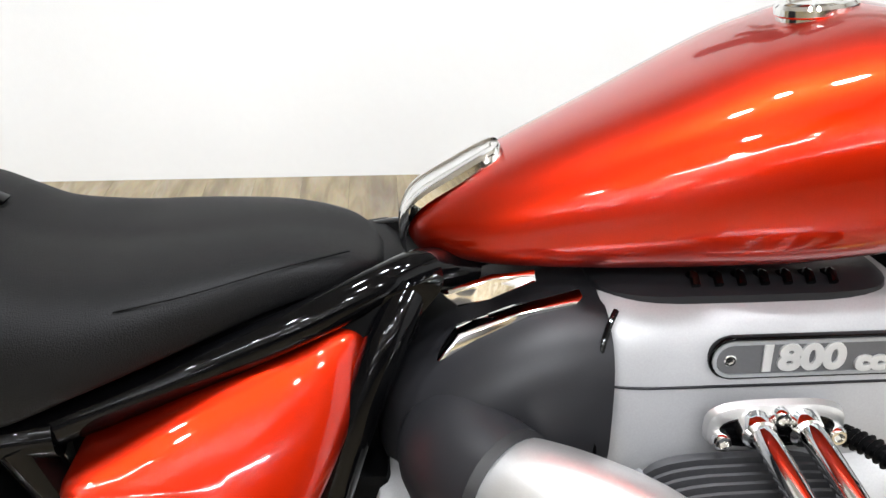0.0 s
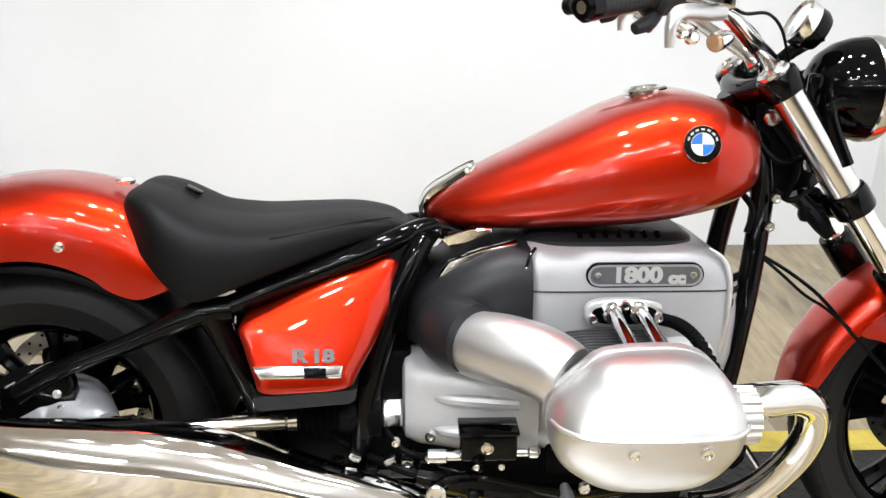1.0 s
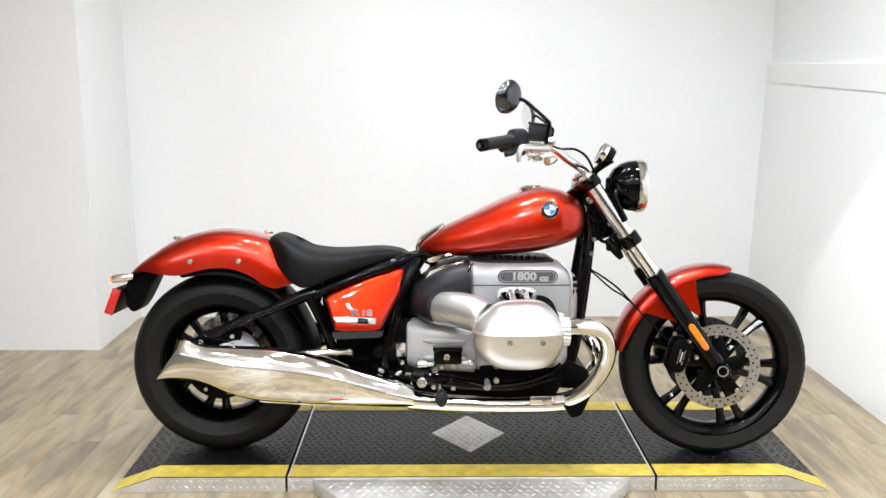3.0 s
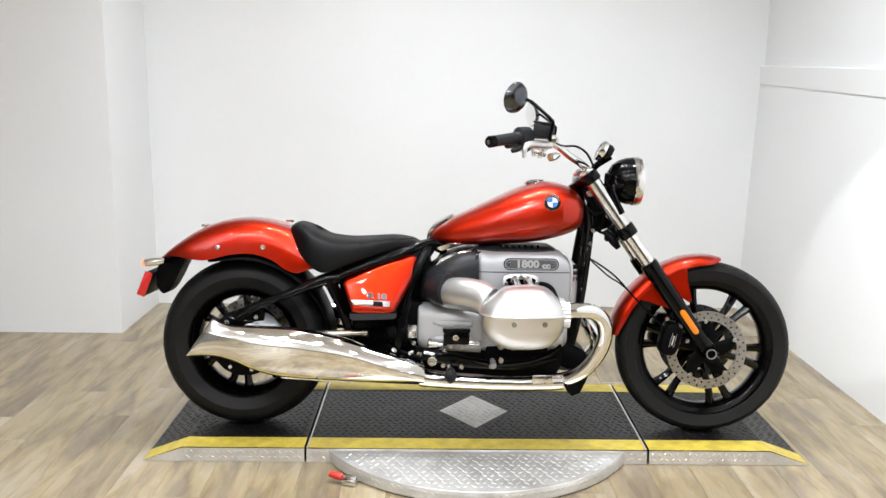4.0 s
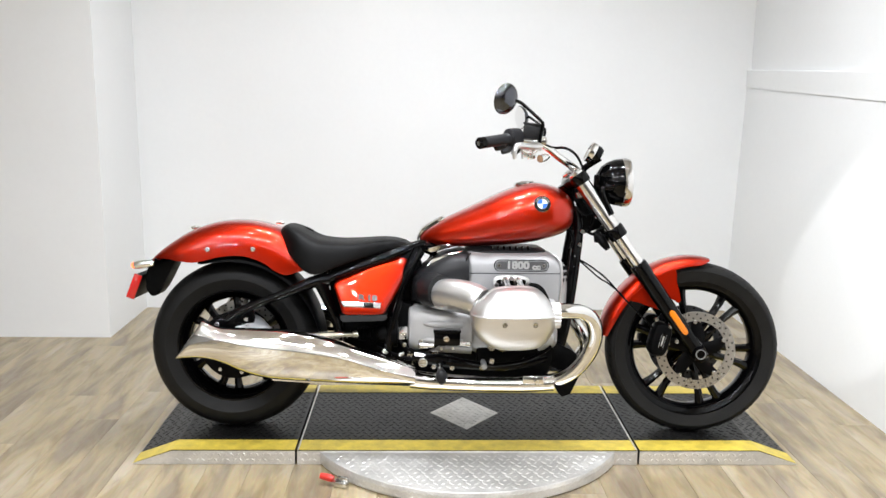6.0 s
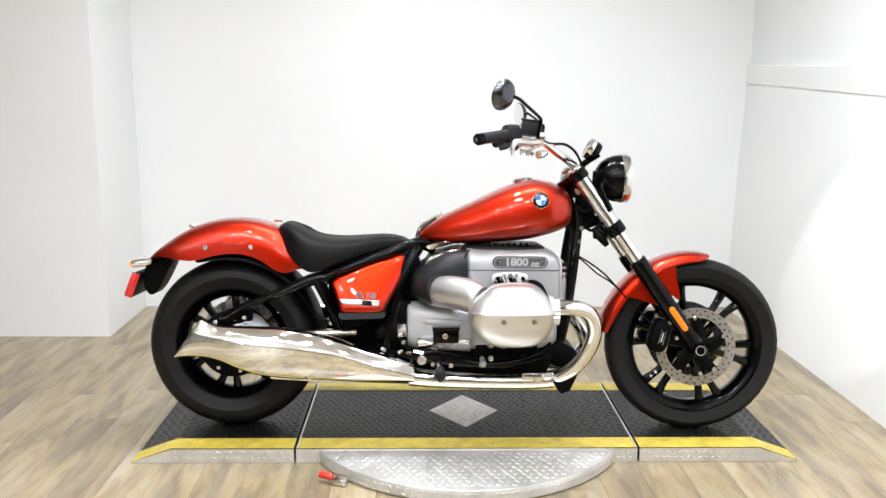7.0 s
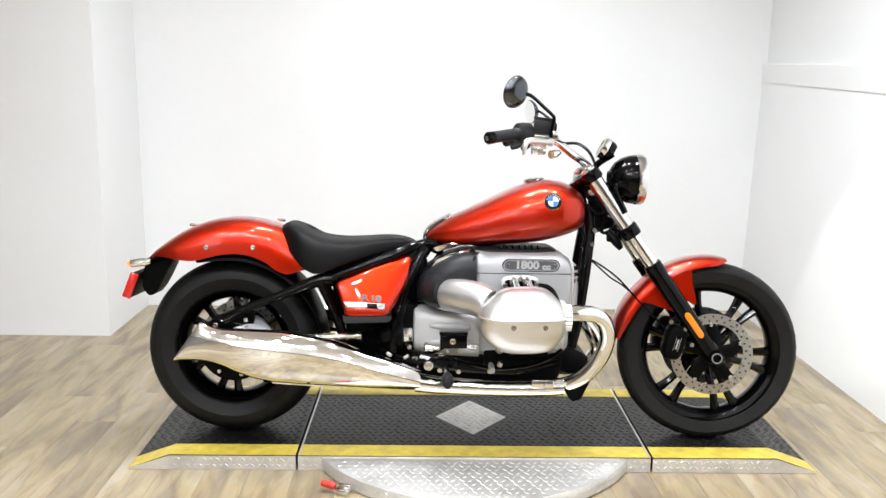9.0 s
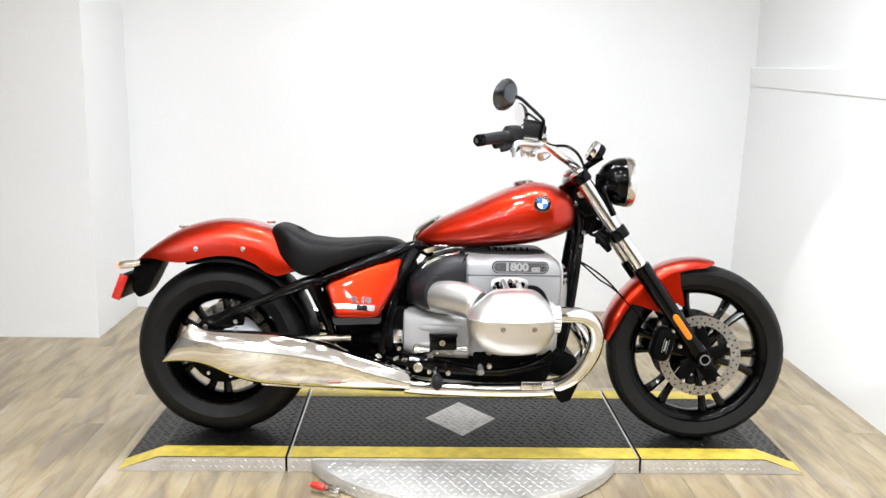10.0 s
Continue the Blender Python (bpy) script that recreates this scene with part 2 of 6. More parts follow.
def tube(bm, pts, r, seg=12, per=6, flat=1.0, side=None):
    """A round bar swept along a smooth line; r is one radius or one for each point. flat squeezes it along side."""
    rs = r if isinstance(r, (list, tuple)) else [r] * len(pts)
    line = curve_points([(*p, q) for p, q in zip(pts, rs)], per)
    P = [Vector(p[:3]) for p in line]
    up = None
    rings = []
    for i, p in enumerate(P):
        t = (P[min(i + 1, len(P) - 1)] - P[max(i - 1, 0)]).normalized()
        if up is None:
            ref = Vector(side) if side else (Vector((0, 0, 1)) if abs(t.z) < 0.9 else Vector((1, 0, 0)))
            up = (ref - t * ref.dot(t)).normalized()
        else:
            up = (up - t * up.dot(t)).normalized()
        v = t.cross(up)
        rr = float(line[i][3])
        rings.append([p + rr * (up * math.cos(a) * flat + v * math.sin(a)) for a in np.linspace(0, 2 * math.pi, seg, False)])
    return loft(bm, rings)


def lathe(bm, prof, origin, axis, seg=32, arc=None):
    """A turned body: prof holds (radius, distance along the axis)."""
    axis = Vector(axis).normalized()
    u = axis.orthogonal().normalized()
    v = axis.cross(u)
    o = Vector(origin)
    rings = [[o + axis * h + r * (u * math.cos(a) + v * math.sin(a)) for a in np.linspace(0, 2 * math.pi, seg, False)] for r, h in prof]
    return loft(bm, rings)


def torus_profile(bm, prof, origin, axis, seg=64):
    """A ring: prof is a closed outline of (radius, distance along the axis)."""
    axis = Vector(axis).normalized()
    u = Vector((0, 0, 1)) if abs(axis.z) < 0.9 else Vector((1, 0, 0))
    u = (u - axis * u.dot(axis)).normalized()
    v = axis.cross(u)
    o = Vector(origin)
    vs = [[bm.verts.new(o + axis * h + r * (u * math.cos(a) + v * math.sin(a))) for r, h in prof] for a in np.linspace(0, 2 * math.pi, seg, False)]
    n = len(prof)
    for k in range(seg):
        a, b = vs[k], vs[(k + 1) % seg]
        for i in range(n):
            j = (i + 1) % n
            bm.faces.new((a[i], a[j], b[j], b[i]))
    return bm


def prism(bm, outline, y0, y1, bevel=0.0, segs=2):
    """An outline in x and z, from y0 to y1, with rounded rims."""
    a = [bm.verts.new((x, y0, z)) for x, z in outline]
    b = [bm.verts.new((x, y1, z)) for x, z in outline]
    n = len(a)
    fa, fb = bm.faces.new(a), bm.faces.new(list(reversed(b)))
    for i in range(n):
        j = (i + 1) % n
        bm.faces.new((a[i], b[i], b[j], a[j]))
    if bevel:
        bmesh.ops.bevel(bm, geom=list(fa.edges) + list(fb.edges), offset=bevel, segments=segs, profile=0.5, affect="EDGES", clamp_overlap=True)
    return bm


def rbox(bm, centre, size, bevel=0.004, turn=None, segs=2):
    made = bmesh.ops.create_cube(bm, size=1.0)["verts"]
    m = Matrix.Translation(centre) @ (turn.to_4x4() if turn else Matrix()) @ Matrix.Diagonal((*size, 1))
    bmesh.ops.transform(bm, matrix=m, verts=made)
    if bevel:
        edges = list({e for v in made for e in v.link_edges})
        bmesh.ops.bevel(bm, geom=edges, offset=bevel, segments=segs, profile=0.5, affect="EDGES", clamp_overlap=True)
    return bm


def super_ring(centre, a, b, U, V, power=2.0, n=28):
    """A superellipse with half axes a along U and b along V."""
    c, U, V = Vector(centre), Vector(U), Vector(V)
    out = []
    for t in np.linspace(0, 2 * math.pi, n, False):
        ct, st = math.cos(t), math.sin(t)
        out.append(c + U * a * math.copysign(abs(ct) ** (2 / power), ct) + V * b * math.copysign(abs(st) ** (2 / power), st))
    return out


def at(x, xs, ys):
    return float(np.interp(x, xs, ys))


def bolt_head(bm, place, axis, r=0.007, h=0.005):
    return lathe(bm, [(r, 0), (r, h * 0.7), (r * 0.82, h), (r * 0.55, h), (r * 0.5, h * 0.55)], place, axis, 12)


def bar_writing(text, size, m, mat, name, parent, depth=0.0015, label=""):
    """Raised letters from the built-in font."""
    cu = bpy.data.curves.new(name, "FONT")
    cu.body, cu.size, cu.extrude, cu.bevel_depth = text, size, depth, 0.0003
    cu.align_x, cu.align_y = "CENTER", "CENTER"
    cu.offset = 0.0015
    tmp = bpy.data.objects.new(name, cu)
    scene.collection.objects.link(tmp)
    me = bpy.data.meshes.new_from_object(tmp.evaluated_get(bpy.context.evaluated_depsgraph_get()))
    bpy.data.objects.remove(tmp)
    me.materials.clear()
    me.materials.append(mat)
    me.transform(m)
    ob = new(name, me)
    ob.parent = parent
    ob.matrix_parent_inverse = ORIGIN.get(parent.name, Matrix()).inverted()
    return tagged(ob, label)


FACE_CAMERA_SIDE = Matrix(((1, 0, 0), (0, 0, -1), (0, 1, 0))).to_4x4()      # letters upright on a wall that looks towards -y

# ---- the room ----


def slab(name, lo, hi, mat, label, category="wall"):
    bm = bmesh.new()
    rbox(bm, [(a + b) / 2 for a, b in zip(lo, hi)], [b - a for a, b in zip(lo, hi)], 0)
    return tagged(part(name, bm, mat, smooth=False), label, category, kind="structure")


slab("wall_back", (LEFT_STEP, BACK, -0.05), (RIGHT + 0.5, BACK + 0.12, CEIL), WALL, "plain white painted back wall of the photo bay")
slab("wall_left_pier", (FAR_LEFT, STEP_FACE, -0.05), (LEFT_STEP, BACK + 0.12, CEIL), WALL, "white painted wall that steps forward beside the bay")
# the lower side wall leans out and its ledge falls, shaped to fit the camera's view
SPAN = BACK - BAY_END
LEDGE_LOW, LEDGE_TOP = (1.326, 1.326 - 0.028 * SPAN), (1.428, 1.428 - 0.016 * SPAN)      # at the back wall, at the bay's mouth
bm = bmesh.new()
loft(bm, [[(RIGHT, y, -0.05), (RIGHT + 0.5, y, -0.05), (RIGHT + 0.5, y, z), (RIGHT + 0.036, y, z)] for y, z in ((BACK, LEDGE_LOW[0]), (BAY_END, LEDGE_LOW[1]))])
tagged(part("wall_right", bm, WALL, smooth=False), "white painted lower side wall of the bay", "wall", kind="structure")
slab("wall_right_upper", (RIGHT + 0.055, BAY_END, LEDGE_LOW[1] - 0.03), (RIGHT + 0.48, BACK, CEIL), WALL, "white painted upper side wall of the bay")
bm = bmesh.new()
loft(bm, [[(RIGHT + 0.030, y, a), (RIGHT + 0.49, y, a), (RIGHT + 0.49, y, b), (RIGHT + 0.036, y, b), (RIGHT + 0.030, y, b - 0.006)] for y, a, b in ((BACK - 0.002, LEDGE_LOW[0], LEDGE_TOP[0]), (BAY_END + 0.002, LEDGE_LOW[1], LEDGE_TOP[1]))])
tagged(part("trim_ledge", bm, WALL), "white painted ledge board along the side wall", "trim", kind="structure")
# added walls out of view close the room and darken what glossy parts reflect
slab("wall_left", (FAR_LEFT - 0.12, FRONT, -0.05), (FAR_LEFT, BACK + 0.12, CEIL), SHOWROOM, "unseen grey far side wall that cuts bounce light")
slab("wall_front", (FAR_LEFT, FRONT - 0.12, -0.05), (FAR_RIGHT, FRONT, CEIL), SHOWROOM, "unseen grey wall behind the camera that cuts bounce light")
slab("wall_showroom_side", (FAR_RIGHT, FRONT, -0.05), (FAR_RIGHT + 0.12, BAY_END, CEIL), SHOWROOM, "unseen grey side wall that cuts bounce light")
slab("wall_showroom_return", (RIGHT + 0.5, BAY_END, -0.05), (FAR_RIGHT, BAY_END + 0.12, CEIL), SHOWROOM, "unseen grey return wall beside the bay that cuts bounce light")
slab("ceiling", (FAR_LEFT - 0.12, FRONT - 0.12, CEIL), (FAR_RIGHT + 0.12, BACK + 0.12, CEIL + 0.1), CEILING, "pale grey ceiling with lamps", "ceiling")

bm = bmesh.new()
rbox(bm, ((FAR_LEFT + FAR_RIGHT) / 2, (FRONT + BACK) / 2, -0.03), (FAR_RIGHT - FAR_LEFT + 0.2, BACK - FRONT + 0.2, 0.054), 0)
floor = tagged(part("floor", bm, GAP, smooth=False), "floor of pale brown vinyl wood planks laid lengthways to the back wall", "floor", kind="structure")

# ---- the display platform ----
PL_NEAR, PL_FAR = -0.285, 0.385
MID = 0.61
RAMP_TOP, RAMP_END = 1.045, 1.185


def checker(bm, spots, turn_a, size=(0.013, 0.0042, 0.0016)):
    """Raised lozenges at spots: (place, u, v, n) with u along the lozenge before it is turned."""
    L, W, T = size
    for k, (p, u, v, n) in enumerate(spots):
        a = turn_a if k % 2 else -turn_a
        d = u * math.cos(a) + v * math.sin(a)
        e = n.cross(d)
        low = [p + d * L, p + e * W, p - d * L, p - e * W]
        top = [p + d * L * 0.55 + n * T, p + e * W * 0.45 + n * T, p - d * L * 0.55 + n * T, p - e * W * 0.45 + n * T]
        a4, b4 = [bm.verts.new(q) for q in low], [bm.verts.new(q) for q in top]
        for i in range(4):
            j = (i + 1) % 4
            bm.faces.new((a4[i], a4[j], b4[j], b4[i]))
        bm.faces.new(b4)
    return bm


def grid_spots(x0, x1, y0, y1, place, u, v, n, step=0.026, keep=None):
    """Spots on a flat face: place(x, y) gives the point; rows are offset, and every other lozenge turns the other way."""
    out = []
    row = 0
    y = y0 + step / 2
    while y < y1 - step * 0.3:
        x = x0 + step * (0.5 if row % 2 else 0.9)
        col = 0
        while x < x1 - step * 0.4:
            if keep is None or keep(x, y):
                out.append((Vector(place(x, y)), u, v, n))
            x += step
            col += 1
        if len(out) % 2 == row % 2:
            out.append(out[-1]) if out else None
        y += step
        row += 1
    return out


X, Y, Z = Vector((1, 0, 0)), Vector((0, 1, 0)), Vector((0, 0, 1))
TAPE = 0.088


def platform_section(name, x0, x1, ramp, label):
    """A flat plate on skirts; ramp is -1 or 1 where its outer end slopes to the floor."""
    base = thing(name, ((x0 + x1) / 2, 0.05, 0), label, "platform", "platform sections")
    flat0, flat1 = (x0, x1) if not ramp else ((-RAMP_TOP, x1) if ramp < 0 else (x0, RAMP_TOP))
    bm = bmesh.new()
    if ramp:
        end = ramp * RAMP_END
        prof = [(flat0, 0.001), (flat0, H), (flat1, H), (flat1, 0.001)]
        prof = [(x0, 0.001), (x0, H), (RAMP_TOP, H), (end, 0.004), (end, 0.001)] if ramp > 0 else [(end, 0.001), (end, 0.004), (-RAMP_TOP, H), (x1, H), (x1, 0.001)]
    else:
        prof = [(x0, 0.001), (x0, H), (x1, H), (x1, 0.001)]
    prism(bm, prof, PL_NEAR + 0.002, PL_FAR)
    part("deck", bm, PLATE_BLACK, base, "black coated checker plate deck", smooth=False)
    bm = bmesh.new()
    skirt = [(x, min(z, H - 0.003) if z > 0.01 else z) for x, z in prof]
    prism(bm, skirt, PL_NEAR - 0.001, PL_NEAR + 0.0015)
    part("side_skirt", bm, PLATE_BARE, base, "bare aluminium checker plate skirt", smooth=False)
    # raised pattern of the deck
    bm = bmesh.new()
    spots = grid_spots(flat0, flat1, PL_NEAR + TAPE, PL_FAR - TAPE, lambda x, y: (x, y, H), X, Y, Z,
                       keep=(lambda x, y: abs(x) / 0.147 + abs(y - 0.07) / 0.182 > 1) if not ramp else None)
    checker(bm, spots, radians(45))
    if ramp:
        run = RAMP_END - RAMP_TOP
        slope = Vector((ramp * run, 0, -(H - 0.004))).normalized()
        nrm = slope.cross(Y) if ramp < 0 else Y.cross(slope)
        nrm = nrm if nrm.z > 0 else -nrm
        spots = grid_spots(0.0, run, PL_NEAR + TAPE, PL_FAR - TAPE, lambda s, y: (ramp * (RAMP_TOP + s), y, H - s / run * (H - 0.004)), slope, Y, nrm)
        checker(bm, spots, radians(45))
    part("deck_pattern", bm, PLATE_BLACK, base, "raised checker pattern", smooth=False, kind="stuff")
    bm = bmesh.new()
    spots = grid_spots(min(flat0, flat1), max(flat0, flat1), 0.006, H - 0.006, lambda x, z: (x, PL_NEAR - 0.001, z), X, Z, -Y, 0.022)
    checker(bm, spots, radians(40), (0.009, 0.003, 0.0012))
    part("skirt_pattern", bm, PLATE_BARE, base, "raised checker pattern", smooth=False, kind="stuff")
    # yellow edge tape on both long sides
    for y0, y1 in ((PL_NEAR, PL_NEAR + TAPE), (PL_FAR - TAPE, PL_FAR)):
        bm = bmesh.new()
        line = [(x, z) for x, z in prof if z > 0.002]
        rings = [[(x, y0, z + 0.0006), (x, y1, z + 0.0006), (x, y1, z + 0.0016), (x, y0, z + 0.0016)] for x, z in line]
        loft(bm, rings)
        part("edge_tape", bm, YELLOW, base, "worn yellow safety tape", smooth=False)
    return base


mid = platform_section("platform_middle", -MID + 0.004, MID - 0.004, 0, "black checker plate platform section with worn yellow edges on the floor")
platform_section("platform_ramp", -RAMP_END, -MID - 0.004, -1, "black checker plate ramp section with yellow edges beside the middle platform")
platform_section("platform_ramp", MID + 0.004, RAMP_END, 1, "black checker plate ramp section with yellow edges beside the middle platform")

# bare diamond insert in the middle of the deck
bm = bmesh.new()
dia = [(0.135, 0.07), (0.003, 0.24), (-0.132, 0.07), (0.003, -0.098)]
loft(bm, [[(x, y, H + z) for x, y in dia] for z in (0.0003, 0.002)])
plate = part("diamond_insert", bm, PLATE_BARE, mid, "bare metal diamond-shaped checker plate insert", smooth=False)
bm = bmesh.new()
spots = grid_spots(-0.14, 0.14, -0.1, 0.24, lambda x, y: (x, y, H + 0.002), X, Y, Z, 0.024, keep=lambda x, y: abs(x) / 0.12 + abs(y - 0.07) / 0.152 < 1)
checker(bm, spots, radians(45))
part("insert_pattern", bm, PLATE_BARE, plate, smooth=False, kind="stuff")

for s in (-1, 1):
    bm = bmesh.new()
    rbox(bm, (s * (MID - 0.0075), (PL_NEAR + PL_FAR) / 2, H + 0.0012), (0.006, PL_FAR - PL_NEAR, 0.002), 0.0006)
    part("edge_strip", bm, PLATE_BARE, mid, "thin bare metal edge strip", smooth=False)

# turntable disc under the platform
DISC_R, DISC_Y, DISC_Z = 0.598, 0.0, 0.047
disc = thing("turntable", (0, DISC_Y, 0), "half-round bare aluminium checker plate step of the turntable", "turntable")
bm = bmesh.new()
lathe(bm, [(DISC_R - 0.01, 0.001), (DISC_R - 0.002, 0.004), (DISC_R, DISC_Z - 0.004), (DISC_R - 0.003, DISC_Z), (0.3, DISC_Z), (0.02, DISC_Z)], (0, DISC_Y, 0), (0, 0, 1), 128)
bmesh.ops.bisect_plane(bm, geom=bm.verts[:] + bm.edges[:] + bm.faces[:], plane_co=(0, PL_NEAR - 0.002, 0), plane_no=(0, 1, 0), clear_outer=True)
part("disc", bm, PLATE_BARE, disc, angle=40)
bm = bmesh.new()
spots = grid_spots(-0.63, 0.63, -0.6, PL_NEAR - 0.006, lambda x, y: (x, y, DISC_Z), X, Y, Z, 0.027, keep=lambda x, y: x * x + (y - DISC_Y) ** 2 < (DISC_R - 0.018) ** 2)
checker(bm, spots, radians(45))
part("disc_pattern", bm, PLATE_BARE, disc, smooth=False, kind="stuff")
bm = bmesh.new()
for row, z in enumerate((0.012, 0.032)):
    sp = []
    for k in range(88):
        a = radians(212 + k * 1.35 + row * 0.7)
        n = Vector((math.cos(a), math.sin(a), 0))
        sp.append((Vector((0, DISC_Y, z)) + n * DISC_R, n.cross(Z), Z, n))
    checker(bm, sp, radians(40), (0.009, 0.003, 0.0012))
part("rim_pattern", bm, PLATE_BARE, disc, smooth=False, kind="stuff")

# turntable lock with a red handle
lock = thing("turntable_lock", (-0.46, -0.44, 0), "small steel latch with a red grip beside the turntable", "latch")
bm = bmesh.new()
rbox(bm, (-0.435, -0.458, 0.012), (0.05, 0.03, 0.02), 0.004, Matrix.Rotation(radians(-20), 3, "Z"))
rbox(bm, (-0.43, -0.455, 0.028), (0.04, 0.012, 0.014), 0.003, Matrix.Rotation(radians(-20), 3, "Z"))
part("clamp", bm, BOLT, lock, "zinc plated clamp body")
bm = bmesh.new()
tube(bm, [(-0.462, -0.452, 0.024), (-0.475, -0.446, 0.026), (-0.505, -0.434, 0.028)], [0.010, 0.0125, 0.011], 12)
part("handle", bm, GRIP_RED, lock, "red plastic grip")

# ---- the motorcycle ----
bike = thing("motorcycle", (0, 0, H), "red cruiser motorcycle with chrome fishtail exhaust on the platform", "motorcycle")
RA = Vector((-0.8655, 0, H + 0.317))
FA = Vector((0.8655, 0, H + 0.321))
# steering: turned to the rider's right about the raked head
RAKE = Vector((-0.580, 0, 0.8146))
HEAD = FA + Vector((-0.059, 0, 0))
STEER = Matrix.Translation(HEAD) @ Matrix.Rotation(radians(-10.5), 4, RAKE) @ Matrix.Translation(-HEAD)
BACK_TURN = STEER.inverted()
# the bike leans on its side stand, away from the camera's side
# fork and rear wheel angles are fitted separately to the camera's view
FORK = Matrix.Translation((0.0, 0.0, -0.0019)) @ Matrix.Translation((0.843, -0.057, FA.z)) @ Matrix.Rotation(radians(-7.26), 4, "X") @ Matrix.Rotation(radians(-3.0), 4, RAKE) @ Matrix.Translation(-FA)
REAR = Matrix.Translation((0.004, -0.006, -0.005)) @ Matrix.Translation(RA) @ Matrix.Rotation(radians(-6.5), 4, "X") @ Matrix.Translation(-RA)


# the bar has its own tilt, fitted to where the mirrors appear in view
LEAN_BAR = Matrix.Translation((0.4, 0, 1.0)) @ Matrix.Rotation(radians(-11), 4, "X") @ Matrix.Translation((-0.4, 0, -1.0)) @ STEER
BAR_TURN = LEAN_BAR.inverted()


def on_bar(x, y, z):
    return BAR_TURN @ Vector((x, y, z))


def unsteered(x, y, z):
    return BACK_TURN @ Vector((x, y, z))


def sided(p, s):
    return (p[0], p[1] * s, p[2])


def wheel(name, centre, R, width, rim_r, m, label, phase):
    w = part(name, lathe(bmesh.new(), [(0.028, -0.06), (0.036, -0.055), (0.036, 0.055), (0.028, 0.06)], centre, (0, 1, 0), 24), BLACK_GLOSS, bike, label, m)
    hw = width / 2
    # tyre: round crown, bulged wall, bead
    prof = []
    for a in np.linspace(-78, 78, 15):
        t = radians(a)
        prof.append((R - hw * 0.62 * (1 - math.cos(t)), hw * 0.97 * math.sin(t)))
    prof += [(rim_r + 0.035, hw * 0.99), (rim_r + 0.012, hw * 0.88), (rim_r - 0.004, hw * 0.80), (rim_r - 0.004, -hw * 0.80), (rim_r + 0.012, -hw * 0.88), (rim_r + 0.035, -hw * 0.99)]
    part("tyre", torus_profile(bmesh.new(), prof, centre, (0, 1, 0), 96), RUBBER, w, "black road tyre")
    # slanted tread grooves as thin recess bars
    bm = bmesh.new()
    for k in range(44):
        for s in (-1, 1):
            a0 = 2 * math.pi * (k + (0.5 if s > 0 else 0)) / 44
            pts = []
            for i, f in enumerate((0.25, 0.46, 0.70, 0.93)):
                t = math.asin(f)
                r = R - hw * 0.62 * (1 - math.cos(t)) - 0.0024
                aa = a0 + 0.05 * i
                pts.append((centre[0] + r * math.cos(aa), s * hw * 0.97 * f, centre[2] + r * math.sin(aa)))
            tube(bm, pts, [0.002, 0.0034, 0.0036, 0.0022], 4, 1)
    part("tread_groove", bm, BLACK_SATIN, w, "dark slanted tread grooves", kind="stuff")
    rw = hw * 0.80
    prof = [(rim_r + 0.006, rw), (rim_r + 0.006, rw - 0.006), (rim_r - 0.008, rw - 0.012), (rim_r - 0.026, rw * 0.35), (rim_r - 0.026, -rw * 0.35), (rim_r - 0.008, -rw + 0.012), (rim_r + 0.006, -rw + 0.006), (rim_r + 0.006, -rw),
            (rim_r - 0.010, -rw), (rim_r - 0.030, -rw * 0.75), (rim_r - 0.040, -rw * 0.35), (rim_r - 0.040, rw * 0.35), (rim_r - 0.030, rw * 0.75), (rim_r - 0.010, rw)]
    part("rim", torus_profile(bmesh.new(), prof, centre, (0, 1, 0), 96), BLACK_GLOSS, w, "gloss black cast rim")
    for k in range(6):
        for s in (-1, 1):
            a = radians(phase + 60 * k)
            bm = bmesh.new()
            pts = []
            for r, off in ((0.03, 0.010), (0.08, 0.016), (rim_r * 0.65, 0.024), (rim_r - 0.035, 0.036)):
                c = Vector((math.cos(a), 0, math.sin(a)))
                q = Vector((-math.sin(a), 0, math.cos(a)))
                pts.append(centre + c * r + q * off * s)
            tube(bm, pts, [0.016, 0.0145, 0.014, 0.018], 8, 3, 1.4, (0, 1, 0))
            part("spoke", bm, BLACK_GLOSS, w)
    return w


front_wheel = wheel("front_wheel", FA, 0.320, 0.116, 0.256, FORK, "black cast front wheel with twin spokes", 50)
rear_wheel = wheel("rear_wheel", RA, 0.313, 0.182, 0.212, REAR, "black cast rear wheel with a wide tyre", 20)


